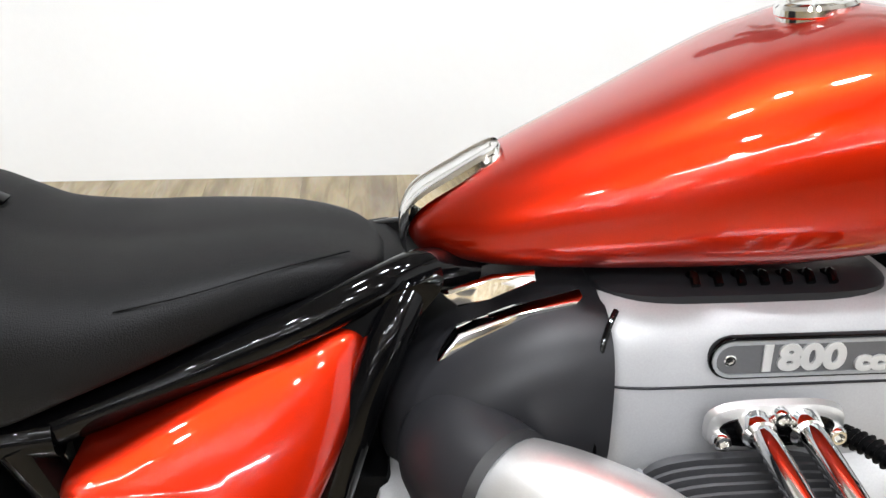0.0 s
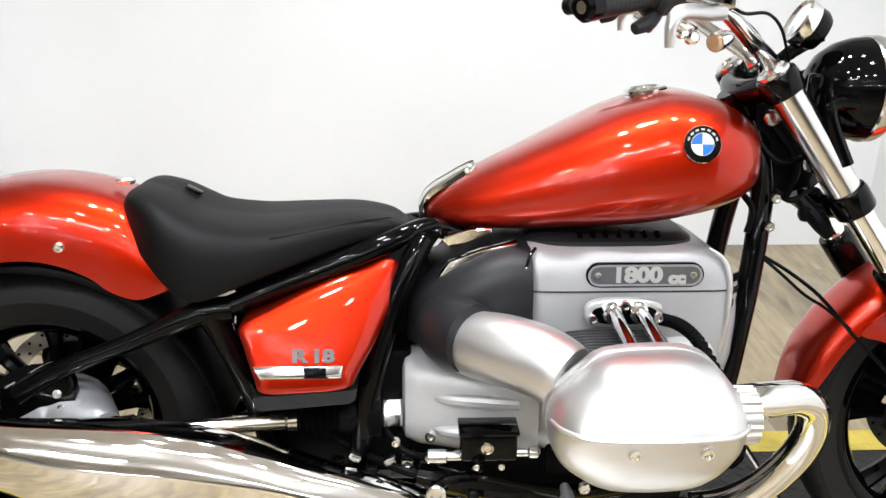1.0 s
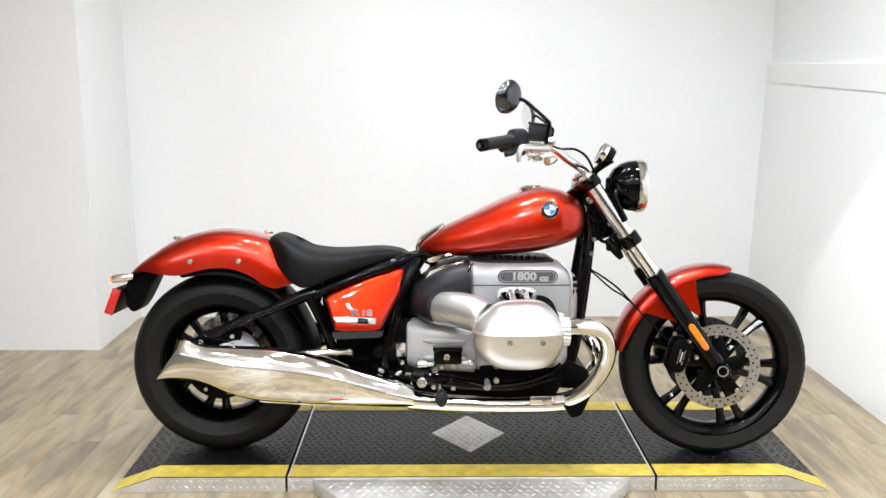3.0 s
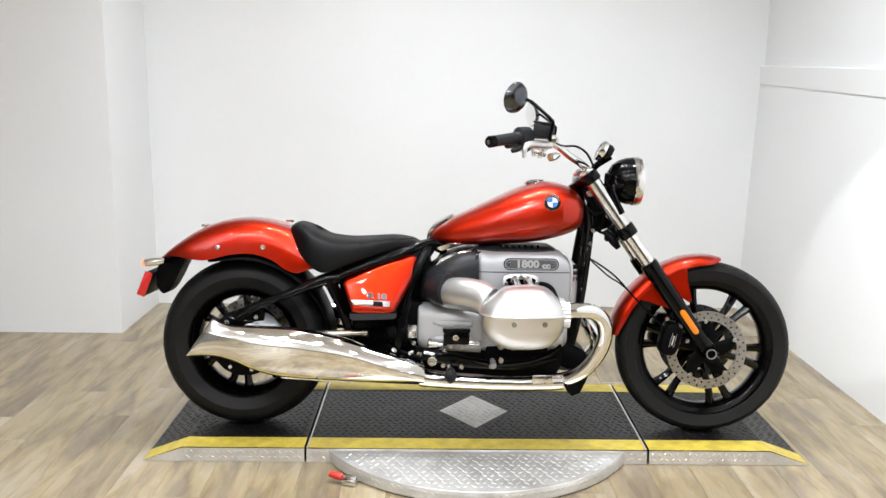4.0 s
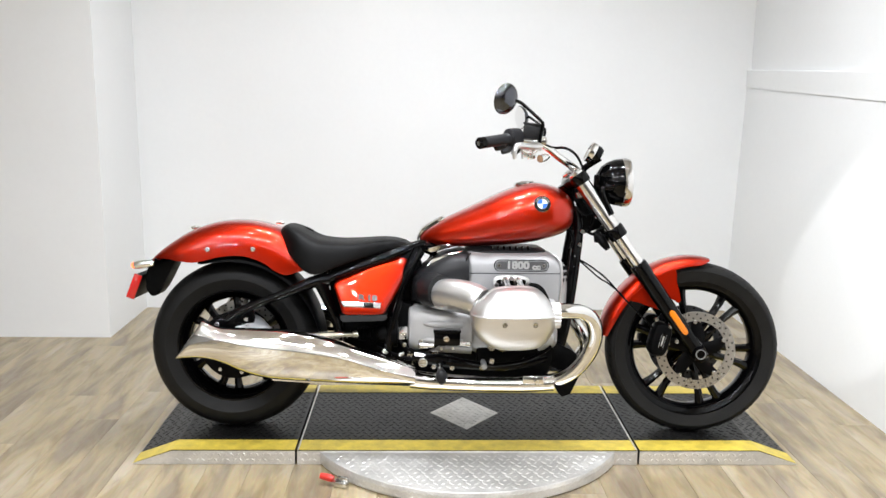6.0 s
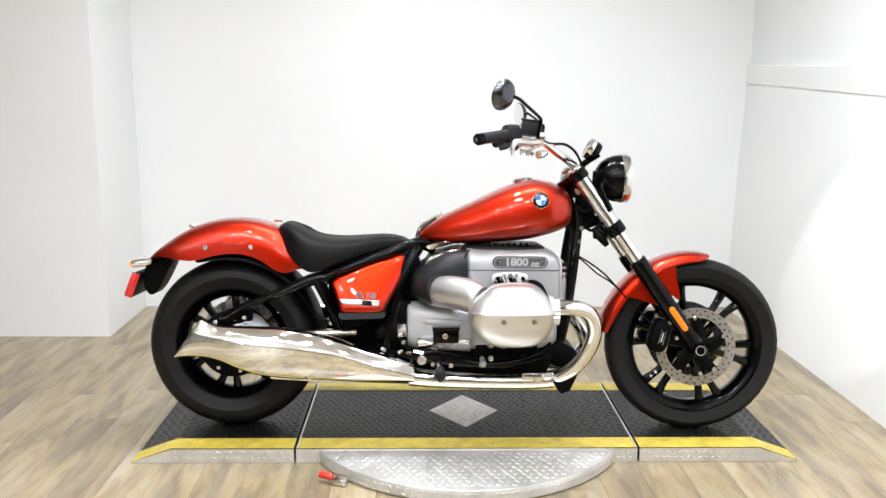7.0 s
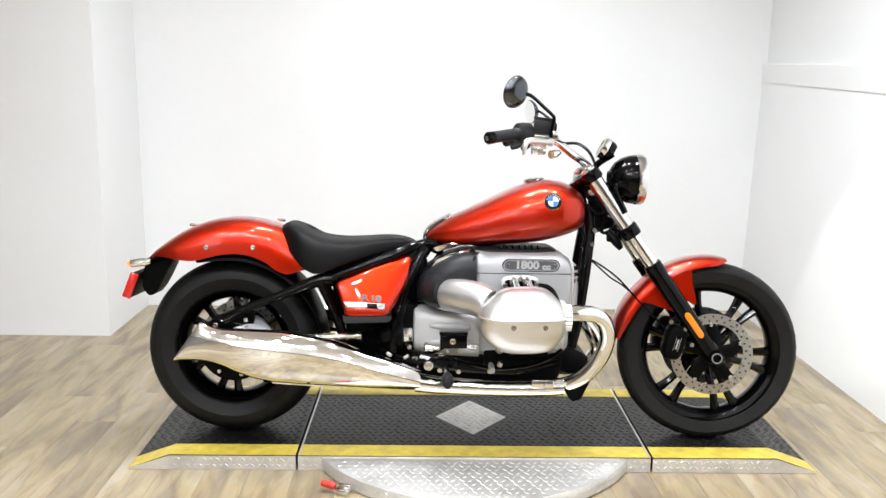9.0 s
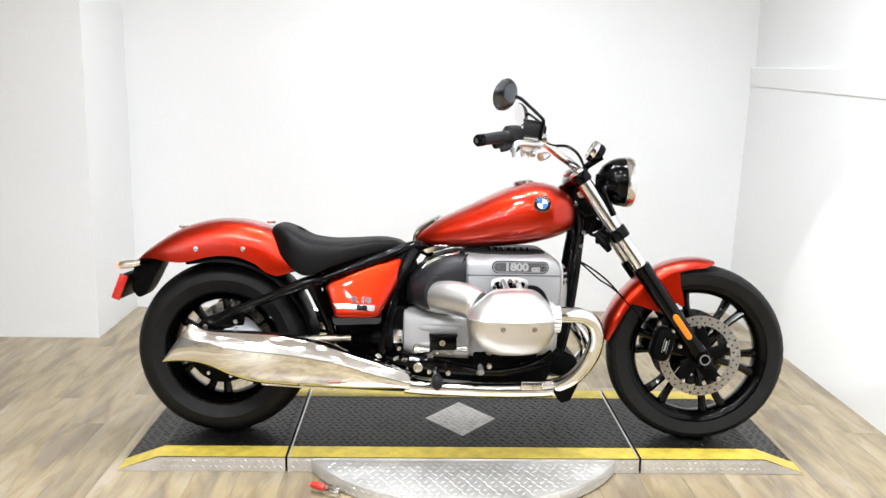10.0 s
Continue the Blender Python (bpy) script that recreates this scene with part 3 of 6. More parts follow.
def brake_disc(centre, y, R, parent, dots=28, face=STEEL, note="drilled steel brake disc"):
    bm = bmesh.new()
    c = Vector((centre.x, y, centre.z))
    torus_profile(bm, [(R, -0.0025), (R, 0.0025), (R - 0.034, 0.0025), (R - 0.034, -0.0025)], c, (0, 1, 0), 80)
    d = part("brake_disc", bm, face, parent, note)
    bm = bmesh.new()
    for k in range(dots):
        for r, o in ((R - 0.009, 0), (R - 0.024, 0.5)):
            a = 2 * math.pi * (k + o) / dots
            for s in (-1, 1):
                lathe(bm, [(0.0034, 0), (0.0034, 0.0006)], c + Vector((math.cos(a) * r, 0.0025 * s, math.sin(a) * r)), (0, s, 0), 8)
    part("drill_hole", bm, BLACK_SATIN, parent, "dark drilled holes", kind="stuff")
    bm = bmesh.new()
    for k in range(5):
        a = radians(20 + 72 * k)
        pts = [c + Vector((math.cos(a + o) * r, 0.001, math.sin(a + o) * r)) for r, o in ((0.03, -0.2), (0.07, -0.12), (R - 0.032, 0.05))]
        tube(bm, pts, [0.026, 0.024, 0.014], 8, 3, 0.22, (0, 1, 0))
    lathe(bm, [(0.030, -0.008), (0.035, 0), (0.030, 0.008)], c, (0, 1, 0), 24)
    part("disc_carrier", bm, BLACK_SATIN, parent)
    for k in range(5):
        a = radians(22 + 72 * k)
        bm = bmesh.new()
        bolt_head(bm, c + Vector((math.cos(a) * (R - 0.038), math.copysign(0.003, y), math.sin(a) * (R - 0.038))), (0, math.copysign(1, y), 0), 0.008, 0.006)
        part("rotor_bolt", bm, BOLT, parent, "zinc bolt")


brake_disc(FA, -0.078, 0.144, front_wheel)
# shade on the far disc is put into its colour with the fin grey
brake_disc(FA, 0.078, 0.144, front_wheel, face=FIN, note="drilled brake disc, darkened as if in shade")
brake_disc(RA, 0.085, 0.150, rear_wheel)
bm = bmesh.new()
lathe(bm, [(0.03, 0), (0.12, 0.002), (0.125, 0.012), (0.03, 0.02)], RA + Vector((0, -0.05, 0)), (0, -1, 0), 40)
part("hub_plate", bm, BLACK_SATIN, rear_wheel)
for k in range(8):
    bm = bmesh.new()
    a = radians(15 + 45 * k)
    bolt_head(bm, RA + Vector((math.cos(a) * 0.105, -0.063, math.sin(a) * 0.105)), (0, -1, 0), 0.008, 0.006)
    part("hub_bolt", bm, BOLT, rear_wheel, "zinc bolt")


def fender(name, centre, stations, width, mat, label, m=None, thick=0.003, power=2.6):
    """A mudguard round a wheel: stations of (degrees, crown radius, edge radius, half width)."""
    bm = bmesh.new()
    rings = []
    for deg, R, rl, hw in curve_points(stations, 5):
        a = radians(deg)
        ring = []
        for t in np.linspace(0, math.pi, 23):
            ct, st = math.cos(t), math.sin(t)
            y = -hw * math.copysign(abs(ct) ** (2 / power), ct)
            r = rl + (R - rl) * abs(st) ** (2 / power)
            ring.append((centre.x + r * math.cos(a), y, centre.z + r * math.sin(a)))
        rings.append(ring)
    loft(bm, rings, False, False)
    bmesh.ops.recalc_face_normals(bm, faces=bm.faces)
    bmesh.ops.solidify(bm, geom=list(bm.faces), thickness=thick)
    return part(name, bm, mat, bike, label, m, angle=50)


rear_fender = fender("rear_fender", RA, [(46, 0.432, 0.412, 0.10), (49, 0.446, 0.384, 0.118), (53, 0.458, 0.350, 0.125), (60, 0.468, 0.340, 0.13), (67, 0.475, 0.348, 0.131), (80, 0.474, 0.352, 0.131), (93, 0.468, 0.345, 0.130),
                     (104, 0.459, 0.339, 0.128), (111, 0.452, 0.345, 0.126), (118, 0.444, 0.370, 0.120), (126, 0.438, 0.412, 0.10), (133, 0.432, 0.422, 0.07)], 0.13, RED, "glossy red rear mudguard", thick=0.004, power=3.3)
for px, pz in ((-0.930, 0.742), (-0.770, 0.744)):
    bm = bmesh.new()
    lathe(bm, [(0.0105, 0), (0.0105, 0.003), (0.008, 0.007), (0.005, 0.008), (0.004, 0.005)], (px, -0.131, pz), (0, -1, 0), 16)
    part("fender_bolt", bm, CHROME, rear_fender, "chrome button bolt")
for px, pz in ((-1.0, 0.812), (-0.69, 0.832)):
    bm = bmesh.new()
    rbox(bm, (px, -0.02, pz), (0.03, 0.02, 0.012), 0.004)
    part("fender_clip", bm, CHROME, rear_fender, "small chrome mount")
front_fender = fender("front_fender", FA, [(82, 0.341, 0.330, 0.055), (88, 0.345, 0.314, 0.070), (98, 0.347, 0.310, 0.074), (107, 0.348, 0.306, 0.075), (115, 0.348, 0.300, 0.075), (125, 0.349, 0.302, 0.075), (140, 0.350, 0.304, 0.075),
                      (150, 0.352, 0.307, 0.074), (162, 0.352, 0.313, 0.072), (172, 0.350, 0.325, 0.06)], 0.075, RED, "glossy red front mudguard", FORK)
for s in (-1, 1):
    bm = bmesh.new()
    out = [(FA.x + r * math.cos(radians(d)), FA.z + r * math.sin(radians(d))) for d, r in ((108, 0.315), (141, 0.312), (140, 0.270), (136, 0.228), (132, 0.202), (126, 0.206), (117, 0.214), (112, 0.190), (108, 0.198), (107, 0.26))]
    out = [tuple(p) for p in curve_points(out, 5, True)]
    prism(bm, out, s * 0.0745, s * 0.078, 0.0012, 1)
    part("fender_apron", bm, RED, front_fender, "red mudguard side bracket")

# fuel tank
TX = [-0.178, -0.165, -0.13, -0.083, 0.017, 0.116, 0.176, 0.235, 0.296, 0.347, 0.372, 0.385]
TT = [0.790, 0.808, 0.833, 0.860, 0.908, 0.955, 0.977, 0.992, 0.985, 0.962, 0.934, 0.893]
TB = [0.773, 0.762, 0.757, 0.754, 0.755, 0.761, 0.766, 0.775, 0.790, 0.810, 0.835, 0.875]
TW = [0.014, 0.046, 0.071, 0.094, 0.127, 0.157, 0.171, 0.180, 0.178, 0.152, 0.115, 0.030]
TANK = curve_points(list(zip(TX, TT, TB, TW)), 5)
bm = bmesh.new()
rings = []
for x, zt, zb, w in TANK:
    zc = zb + (zt - zb) * 0.47
    ring = []
    for t in np.linspace(0, 2 * math.pi, 40, False):
        ct, st = math.cos(t), math.sin(t)
        p = 2.2 + 0.6 * min(1, max(0, (x + 0.1) / 0.3)) if st > 0 else 2.7
        y = w * math.copysign(abs(ct) ** (2 / p), ct)
        z = zc + ((zt - zc) if st > 0 else (zc - zb)) * math.copysign(abs(st) ** (2 / p), st)
        ring.append((x, y, z))
    rings.append(ring)
loft(bm, rings)
from mathutils.bvhtree import BVHTree
bm.normal_update()
TANK_SKIN = BVHTree.FromBMesh(bm)
tank = part("fuel_tank", bm, RED, bike, "glossy candy red teardrop fuel tank", angle=60)


def on_tank(x, z):
    hit, n, _, _ = TANK_SKIN.ray_cast(Vector((x, -0.6, z)), Vector((0, 1, 0)))
    return hit, (n if n.y < 0 else -n)


hit, n = on_tank(0.251, 0.919)
side = (X - n * X.dot(n)).normalized()
BADGE = Matrix.Translation(hit) @ Matrix((side, n.cross(side), n)).transposed().to_4x4() @ Matrix.Diagonal((0.81, 0.81, 1, 1))
bm = bmesh.new()
torus_profile(bm, [(0.0355, 0), (0.0355, 0.004), (0.034, 0.006), (0.0215, 0.006), (0.0215, 0)], (0, 0, 0), (0, 0, 1), 40)
bm.transform(BADGE)
ring = part("tank_roundel", bm, BLACK_GLOSS, tank, "round enamel emblem with blue and white quarters")
for k in range(4):
    bm = bmesh.new()
    pts = [(0, 0)] + [(0.0215 * math.cos(radians(90 * k + d)), 0.0215 * math.sin(radians(90 * k + d))) for d in range(0, 91, 10)]
    loft(bm, [[BADGE @ Vector((u, v, h)) for u, v in pts] for h in (0.0, 0.0055)])
    part("quarter", bm, BLUE_ENAMEL if k % 2 else WHITE_ENAMEL, ring, smooth=False)
bm = bmesh.new()
torus_profile(bm, [(0.0365, 0), (0.0365, 0.005), (0.0352, 0.0065), (0.0345, 0.005), (0.0345, 0)], (0, 0, 0), (0, 0, 1), 40)
torus_profile(bm, [(0.0225, 0.004), (0.0225, 0.0066), (0.0213, 0.0066), (0.0213, 0.004)], (0, 0, 0), (0, 0, 1), 40)
for k in range(7):
    a = radians(20 + k * 23)
    rbox(bm, (0.0285 * math.cos(a), 0.0285 * math.sin(a), 0.0062), (0.004, 0.007, 0.001), 0, Matrix.Rotation(a, 3, "Z"))
bm.transform(BADGE)
part("emblem_rim", bm, CHROME, ring, "chrome rim and marks")
# chrome spine at the tail of the tank
bm = bmesh.new()
rings = []
for x, z, w in curve_points([(-0.183, 0.760, 0.014), (-0.183, 0.786, 0.022), (-0.169, 0.813, 0.029), (-0.131, 0.838, 0.030), (-0.098, 0.857, 0.025), (-0.088, 0.861, 0.010)], 5):
    lift = Vector((-0.55, 0, 0.835))
    edge = [(-1.0, -0.006), (-1.0, 0.002), (-0.9, 0.005), (-0.62, 0.006), (-0.5, 0.0035), (0.5, 0.0035), (0.62, 0.006), (0.9, 0.005), (1.0, 0.002), (1.0, -0.006)]
    rings.append([Vector((x, u * w, z)) + lift * h for u, h in edge])
loft(bm, rings)
part("tank_spine", bm, CHROME, tank, "chrome strip on the tail of the tank", angle=40)
bm = bmesh.new()
lathe(bm, [(0.036, -0.010), (0.036, 0.000), (0.0375, 0.002), (0.0375, 0.008), (0.034, 0.011), (0.026, 0.012), (0.024, 0.0095), (0.002, 0.0095)], (0.205, 0, 0.983), (-0.12, 0, 1), 32)
part("filler_cap", bm, CHROME, tank, "chrome fuel filler cap")

# seat
SX = [-0.686, -0.676, -0.652, -0.615, -0.578, -0.540, -0.470, -0.400, -0.304, -0.244, -0.215, -0.203]
ST = [0.800, 0.822, 0.830, 0.819, 0.800, 0.783, 0.774, 0.776, 0.782, 0.775, 0.763, 0.752]
SB = [0.785, 0.764, 0.735, 0.695, 0.664, 0.658, 0.686, 0.711, 0.738, 0.747, 0.746, 0.745]
SW = [0.050, 0.085, 0.115, 0.145, 0.158, 0.162, 0.160, 0.145, 0.105, 0.080, 0.055, 0.025]
bm = bmesh.new()
rings = []
for x, zt, zb, w in curve_points(list(zip(SX, ST, SB, SW)), 5):
    half = [(0, 0), (0.5, 0.002), (0.93, 0.01), (1.0, 0.08), (1.0, 0.40), (0.965, 0.70), (0.87, 0.87), (0.66, 0.962), (0.35, 0.992), (0, 0.975)]
    half = curve_points(half, 3)
    pts = [(-w * u, zb + (zt - zb) * v) for u, v in half] + [(w * u, zb + (zt - zb) * v) for u, v in reversed(half[1:-1])]
    rings.append([(x, y, z) for y, z in pts])
loft(bm, rings)
seat = part("seat", bm, LEATHER, bike, "low black vinyl solo seat", angle=60)
bm = bmesh.new()
tube(bm, [(-0.43, -0.143, 0.761), (-0.37, -0.128, 0.768), (-0.30, -0.098, 0.776), (-0.235, -0.06, 0.776)], 0.0009, 6)
part("seam", bm, BLACK_SATIN, seat, "stitched seam")
bm = bmesh.new()
rbox(bm, (-0.587, 0.03, 0.808), (0.03, 0.02, 0.005), 0.0015, Matrix.Rotation(radians(26), 3, "Y"))
part("seat_tab", bm, BLACK_GLOSS, seat, "small black tab")

# frame
part("frame_backbone", tube(bmesh.new(), [(0.36, 0, 0.86), (0.2, 0, 0.80), (0.0, 0, 0.775), (-0.12, 0, 0.745)], 0.026, 16), BLACK_GLOSS, bike, "gloss black frame backbone")
for s in (-1, 1):
    bm = bmesh.new()
    tube(bm, [sided((p[0], p[1], p[2] - (0.03 if s > 0 else 0.0)), s) for p in [(-0.12, 0.04, 0.742), (-0.165, 0.065, 0.756), (-0.21, 0.088, 0.748), (-0.30, 0.115, 0.716), (-0.42, 0.128, 0.671), (-0.54, 0.13, 0.624)]], 0.019, 16)
    part("frame_top_tube", bm, BLACK_GLOSS, bike, "gloss black frame tube")
    bm = bmesh.new()
    tube(bm, [sided((p[0], p[1], p[2] - (0.04 if s > 0 else 0.0)), s) for p in [(-0.178, 0.085, 0.745), (-0.202, 0.11, 0.705), (-0.230, 0.125, 0.64), (-0.256, 0.135, 0.56), (-0.278, 0.142, 0.47), (-0.293, 0.14, 0.36), (-0.29, 0.13, 0.27)]], 0.0205, 16)
    part("frame_rear_tube", bm, BLACK_GLOSS, bike, "gloss black curved frame tube")
    bm = bmesh.new()
    tube(bm, [sided(p, s) for p in [(0.395, 0.03, 0.93), (0.405, 0.06, 0.83), (0.392, 0.085, 0.71), (0.376, 0.09, 0.58), (0.352, 0.09, 0.43), (0.31, 0.09, 0.33), (0.2, 0.09, 0.29), (0.0, 0.1, 0.285), (-0.2, 0.12, 0.285), (-0.29, 0.13, 0.30)]], 0.0195, 16)
    part("frame_down_tube", bm, BLACK_GLOSS, bike, "gloss black cradle tube")
    bm = bmesh.new()
    dip = 0.035 if s > 0 else 0.0
    tube(bm, [sided((p[0], p[1], p[2] - dip), s) for p in [(-0.50, 0.13, 0.636), (-0.56, 0.135, 0.628), (-0.67, 0.14, 0.583), (-0.79, 0.142, 0.535), (-0.865, 0.142, 0.490)]], [0.024, 0.022, 0.016, 0.016, 0.018], 14)
    part("swingarm_upper", bm, BLACK_GLOSS, bike, "gloss black swing arm tube")
    bm = bmesh.new()
    tube(bm, [sided(p, s) for p in [(-0.535, 0.132, 0.628), (-0.515, 0.133, 0.58), (-0.49, 0.135, 0.52), (-0.465, 0.130, 0.44), (-0.44, 0.12, 0.335)]], [0.026, 0.021, 0.018, 0.017, 0.022], 14)
    part("swingarm_post", bm, BLACK_GLOSS, bike, "gloss black swing arm post")
    bm = bmesh.new()
    tube(bm, [sided(p, s) for p in [(-0.42, 0.12, 0.322), (-0.6, 0.122, 0.326), (-0.8655, 0.136, 0.366)]], 0.018, 12)
    part("swingarm_lower", bm, BLACK_GLOSS, bike, "gloss black lower swing arm tube")
    bm = bmesh.new()
    out = [tuple(p) for p in curve_points([(-0.80, 0.545), (-0.77, 0.50), (-0.79, 0.43), (-0.84, 0.345), (-0.90, 0.345), (-0.935, 0.40), (-0.935, 0.465), (-0.88, 0.505)], 5, True)]
    prism(bm, out, s * 0.126, s * 0.146, 0.004)
    ax = part("axle_plate", bm, BLACK_GLOSS, bike, "gloss black axle plate")
    for bx, bz, br in ((-0.905, 0.472, 0.009), (-0.80, 0.492, 0.008), (-0.795, 0.465, 0.008), (-0.80, 0.44, 0.008), (-0.8655, 0.374, 0.016)):
        bm = bmesh.new()
        bolt_head(bm, (bx, s * 0.146, bz), (0, s, 0), br, 0.006)
        part("axle_bolt", bm, BOLT, ax, "zinc bolt")
bm = bmesh.new()
out = [tuple(p) for p in curve_points([(-0.15, 0.762), (-0.17, 0.728), (-0.205, 0.70), (-0.24, 0.71), (-0.245, 0.725), (-0.20, 0.748)], 5, True)]
prism(bm, out, -0.105, -0.06, 0.008)
part("frame_gusset", bm, BLACK_GLOSS, bike, "gloss black frame gusset")
bm = bmesh.new()
lathe(bm, [(0.030, -0.085), (0.034, -0.08), (0.034, -0.06), (0.030, -0.055), (0.030, 0.055), (0.034, 0.06), (0.034, 0.08), (0.030, 0.085)], Vector((0.405, 0, 0.91)), RAKE, 20)
part("steering_head", bm, BLACK_GLOSS, bike, "gloss black steering head")
# inner rear mudguard behind the side cover, extended as added dark filler above the tyre
inner = fender("inner_guard", RA, [(5, 0.338, 0.330, 0.10), (25, 0.340, 0.326, 0.105), (42, 0.348, 0.322, 0.11), (70, 0.352, 0.320, 0.112), (95, 0.352, 0.320, 0.112), (106, 0.350, 0.324, 0.108), (110, 0.348, 0.330, 0.10)], 0.1, BLACK_SATIN, "black inner mudguard, extended to darken the gap over the tyre")

# added filler between the tubes, so the far cover doesn't show under the seat
bm = bmesh.new()
prism(bm, [(-0.50, 0.60), (-0.50, 0.69), (-0.40, 0.715), (-0.20, 0.745), (-0.16, 0.735), (-0.24, 0.68), (-0.30, 0.60), (-0.45, 0.50), (-0.50, 0.50)], -0.105, 0.105, 0.01)
part("seat_pan", bm, BLACK_SATIN, bike, "black filler tray under the seat that closes the view through")
# added black blocks stand in for the dark hollow between the frame tubes
for lo, hi in (((-0.46, -0.10, 0.30), (-0.20, 0.10, 0.54)), ((-0.30, -0.055, 0.52), (-0.17, 0.055, 0.69))):
    bm = bmesh.new()
    rbox(bm, [(a + b) / 2 for a, b in zip(lo, hi)], [b - a for a, b in zip(lo, hi)], 0.015)
    part("inner_box", bm, BLACK_SATIN, bike, "black filler block for the dark hollow inside the frame")
# side covers, flared outwards towards the bottom


def cover_y(x, z):
    return 0.262 - 0.018 * math.log(1 + math.exp((0.262 - (0.200 - 0.24 * (x + 0.36) - 0.50 * (z - 0.60))) / 0.018))


_u, _v = Vector((1, 0.24, 0)).normalized(), Vector((0, 0.50, 1)).normalized()
_n = _u.cross(_v).normalized()
COVER = Matrix.Translation((-0.36, -0.2005, 0.597)) @ Matrix((_u, _n.cross(_u), _n)).transposed().to_4x4()
for s in (1, -1):
    out = [(-0.476, 0.628), (-0.431, 0.649), (-0.362, 0.677), (-0.282, 0.703), (-0.240, 0.717), (-0.221, 0.704), (-0.226, 0.662), (-0.249, 0.608), (-0.287, 0.545), (-0.306, 0.523), (-0.384, 0.522), (-0.44, 0.526), (-0.452, 0.55), (-0.47, 0.6)]
    out = [tuple(p) for p in curve_points(out, 4, True)]
    out = [(x, z + 0.005) for x, z in out]
    cx, cz = -0.355, 0.617
    bm = bmesh.new()
    rings = []
    for f, d in ((1.0, None), (1.0, -0.014), (0.985, -0.007), (0.95, -0.002), (0.85, 0.002), (0.65, 0.005), (0.35, 0.007), (0.1, 0.0075)):
        ring = []
        for x, z in out:
            x, z = cx + (x - cx) * f, cz + (z - cz) * f
            ring.append((x, s * (0.05 if d is None else cover_y(x, z) + d), z))
        rings.append(ring)
    loft(bm, rings)
    cover = part("side_cover", bm, RED, bike, "glossy red triangular side cover", angle=50)
    bm = bmesh.new()
    low = [(-0.452, 0.528), (-0.290, 0.526), (-0.292, 0.512), (-0.302, 0.507), (-0.44, 0.506), (-0.450, 0.512)]
    loft(bm, [[(x, s * (0.05 if d is None else cover_y(x, z) + d), z) for x, z in low] for d in (None, -0.012, -0.006)])
    part("cover_sill", bm, RUBBER, cover, "charcoal plastic sill")
    for name, mat, note, h0, h1, pts in (("cover_trim", SATIN_CHROME, "bright metal trim bar", 0.0, 0.0105, [(-0.098, -0.022), (0.046, -0.035), (0.041, -0.056), (-0.088, -0.044)]),
                                         ("trim_inlay", BLACK_GLOSS, "black inlay", 0.0095, 0.0112, [(-0.022, -0.0300), (0.020, -0.0338), (0.018, -0.0536), (-0.020, -0.0498)])):
        bm = bmesh.new()
        mid_u, mid_v = sum(p[0] for p in pts) / 4, sum(p[1] for p in pts) / 4
        ring = [[COVER @ Vector((u - math.copysign(i, u - mid_u), mid_v + (v - mid_v) * k, h)) for u, v in pts] for h, i, k in ((h0, 0, 1), (h1 - 0.004, 0, 1), (h1 - 0.001, 0.002, 0.78), (h1, 0.005, 0.40))]
        loft(bm, [[(w.x, -s * w.y, w.z) for w in r] for r in ring])
        part(name, bm, mat, cover, note, angle=60)
for word, u in (("R", -0.024), ("18", 0.013)):
    bar_writing(word, 0.031, COVER @ Matrix.Translation((u, -0.017 - 0.1 * u, 0.0075)) @ Matrix.Rotation(radians(-5), 4, "Z") @ Matrix.Diagonal((1.2, 0.9, 1, 1)), DARK_CHROME, "cover_lettering", cover, 0.003)

# ---- engine ----


def boxy(stations, axis, power=4.0, n=32, mirror=False):
    """A loft of rounded boxes along x ('x'): stations of (x, y, z, half y, half z); along z ('z'): (z, x, y, half x, half y)."""
    bm = bmesh.new()
    rings = []
    for q in stations:
        if axis == "x":
            rings.append(super_ring((q[0], q[1], q[2]), q[3], q[4], Y, Z, power, n))
        elif axis == "z":
            rings.append(super_ring((q[1], q[2], q[0]), q[3], q[4], X, Y, power, n))
        else:
            rings.append(super_ring((q[1], q[0], q[2]), q[3], q[4], X, Z, power, n))
    return loft(bm, rings)


bm = boxy([(-0.20, 0, 0.36, 0.10, 0.06), (-0.17, 0, 0.335, 0.125, 0.10), (0.0, 0, 0.325, 0.135, 0.115), (0.28, 0, 0.335, 0.135, 0.115), (0.315, 0, 0.38, 0.12, 0.075), (0.335, 0, 0.39, 0.08, 0.05)], "x", 5)
crankcase = part("crankcase", bm, BLACK_SATIN, bike, "black lower engine case")
bm = boxy([(-0.218, 0, 0.456, 0.115, 0.070), (-0.213, 0, 0.456, 0.135, 0.080), (-0.19, 0, 0.455, 0.150, 0.085), (-0.10, 0, 0.452, 0.172, 0.088), (0.0, 0, 0.450, 0.190, 0.088), (0.012, 0, 0.450, 0.190, 0.088)], "x", 4.5, 40)
gearbox = part("gearbox", bm, CAST, bike, "silver painted gearbox casting")
for z in (0.480, 0.420):
    bm = bmesh.new()
    tube(bm, [(-0.165, -0.148, z), (-0.14, -0.162, z), (-0.08, -0.176, z), (-0.02, -0.187, z)], [0.004, 0.010, 0.012, 0.010], 10)
    part("casting_rib", bm, CAST, gearbox)
bm = boxy([(0.013, 0, 0.47, 0.168, 0.10), (0.03, 0, 0.47, 0.172, 0.105), (0.26, 0, 0.48, 0.172, 0.11), (0.31, 0, 0.48, 0.16, 0.10), (0.325, 0, 0.48, 0.14, 0.09)], "x", 5, 40)
block = part("engine_block", bm, CAST, bike, "silver painted engine block")
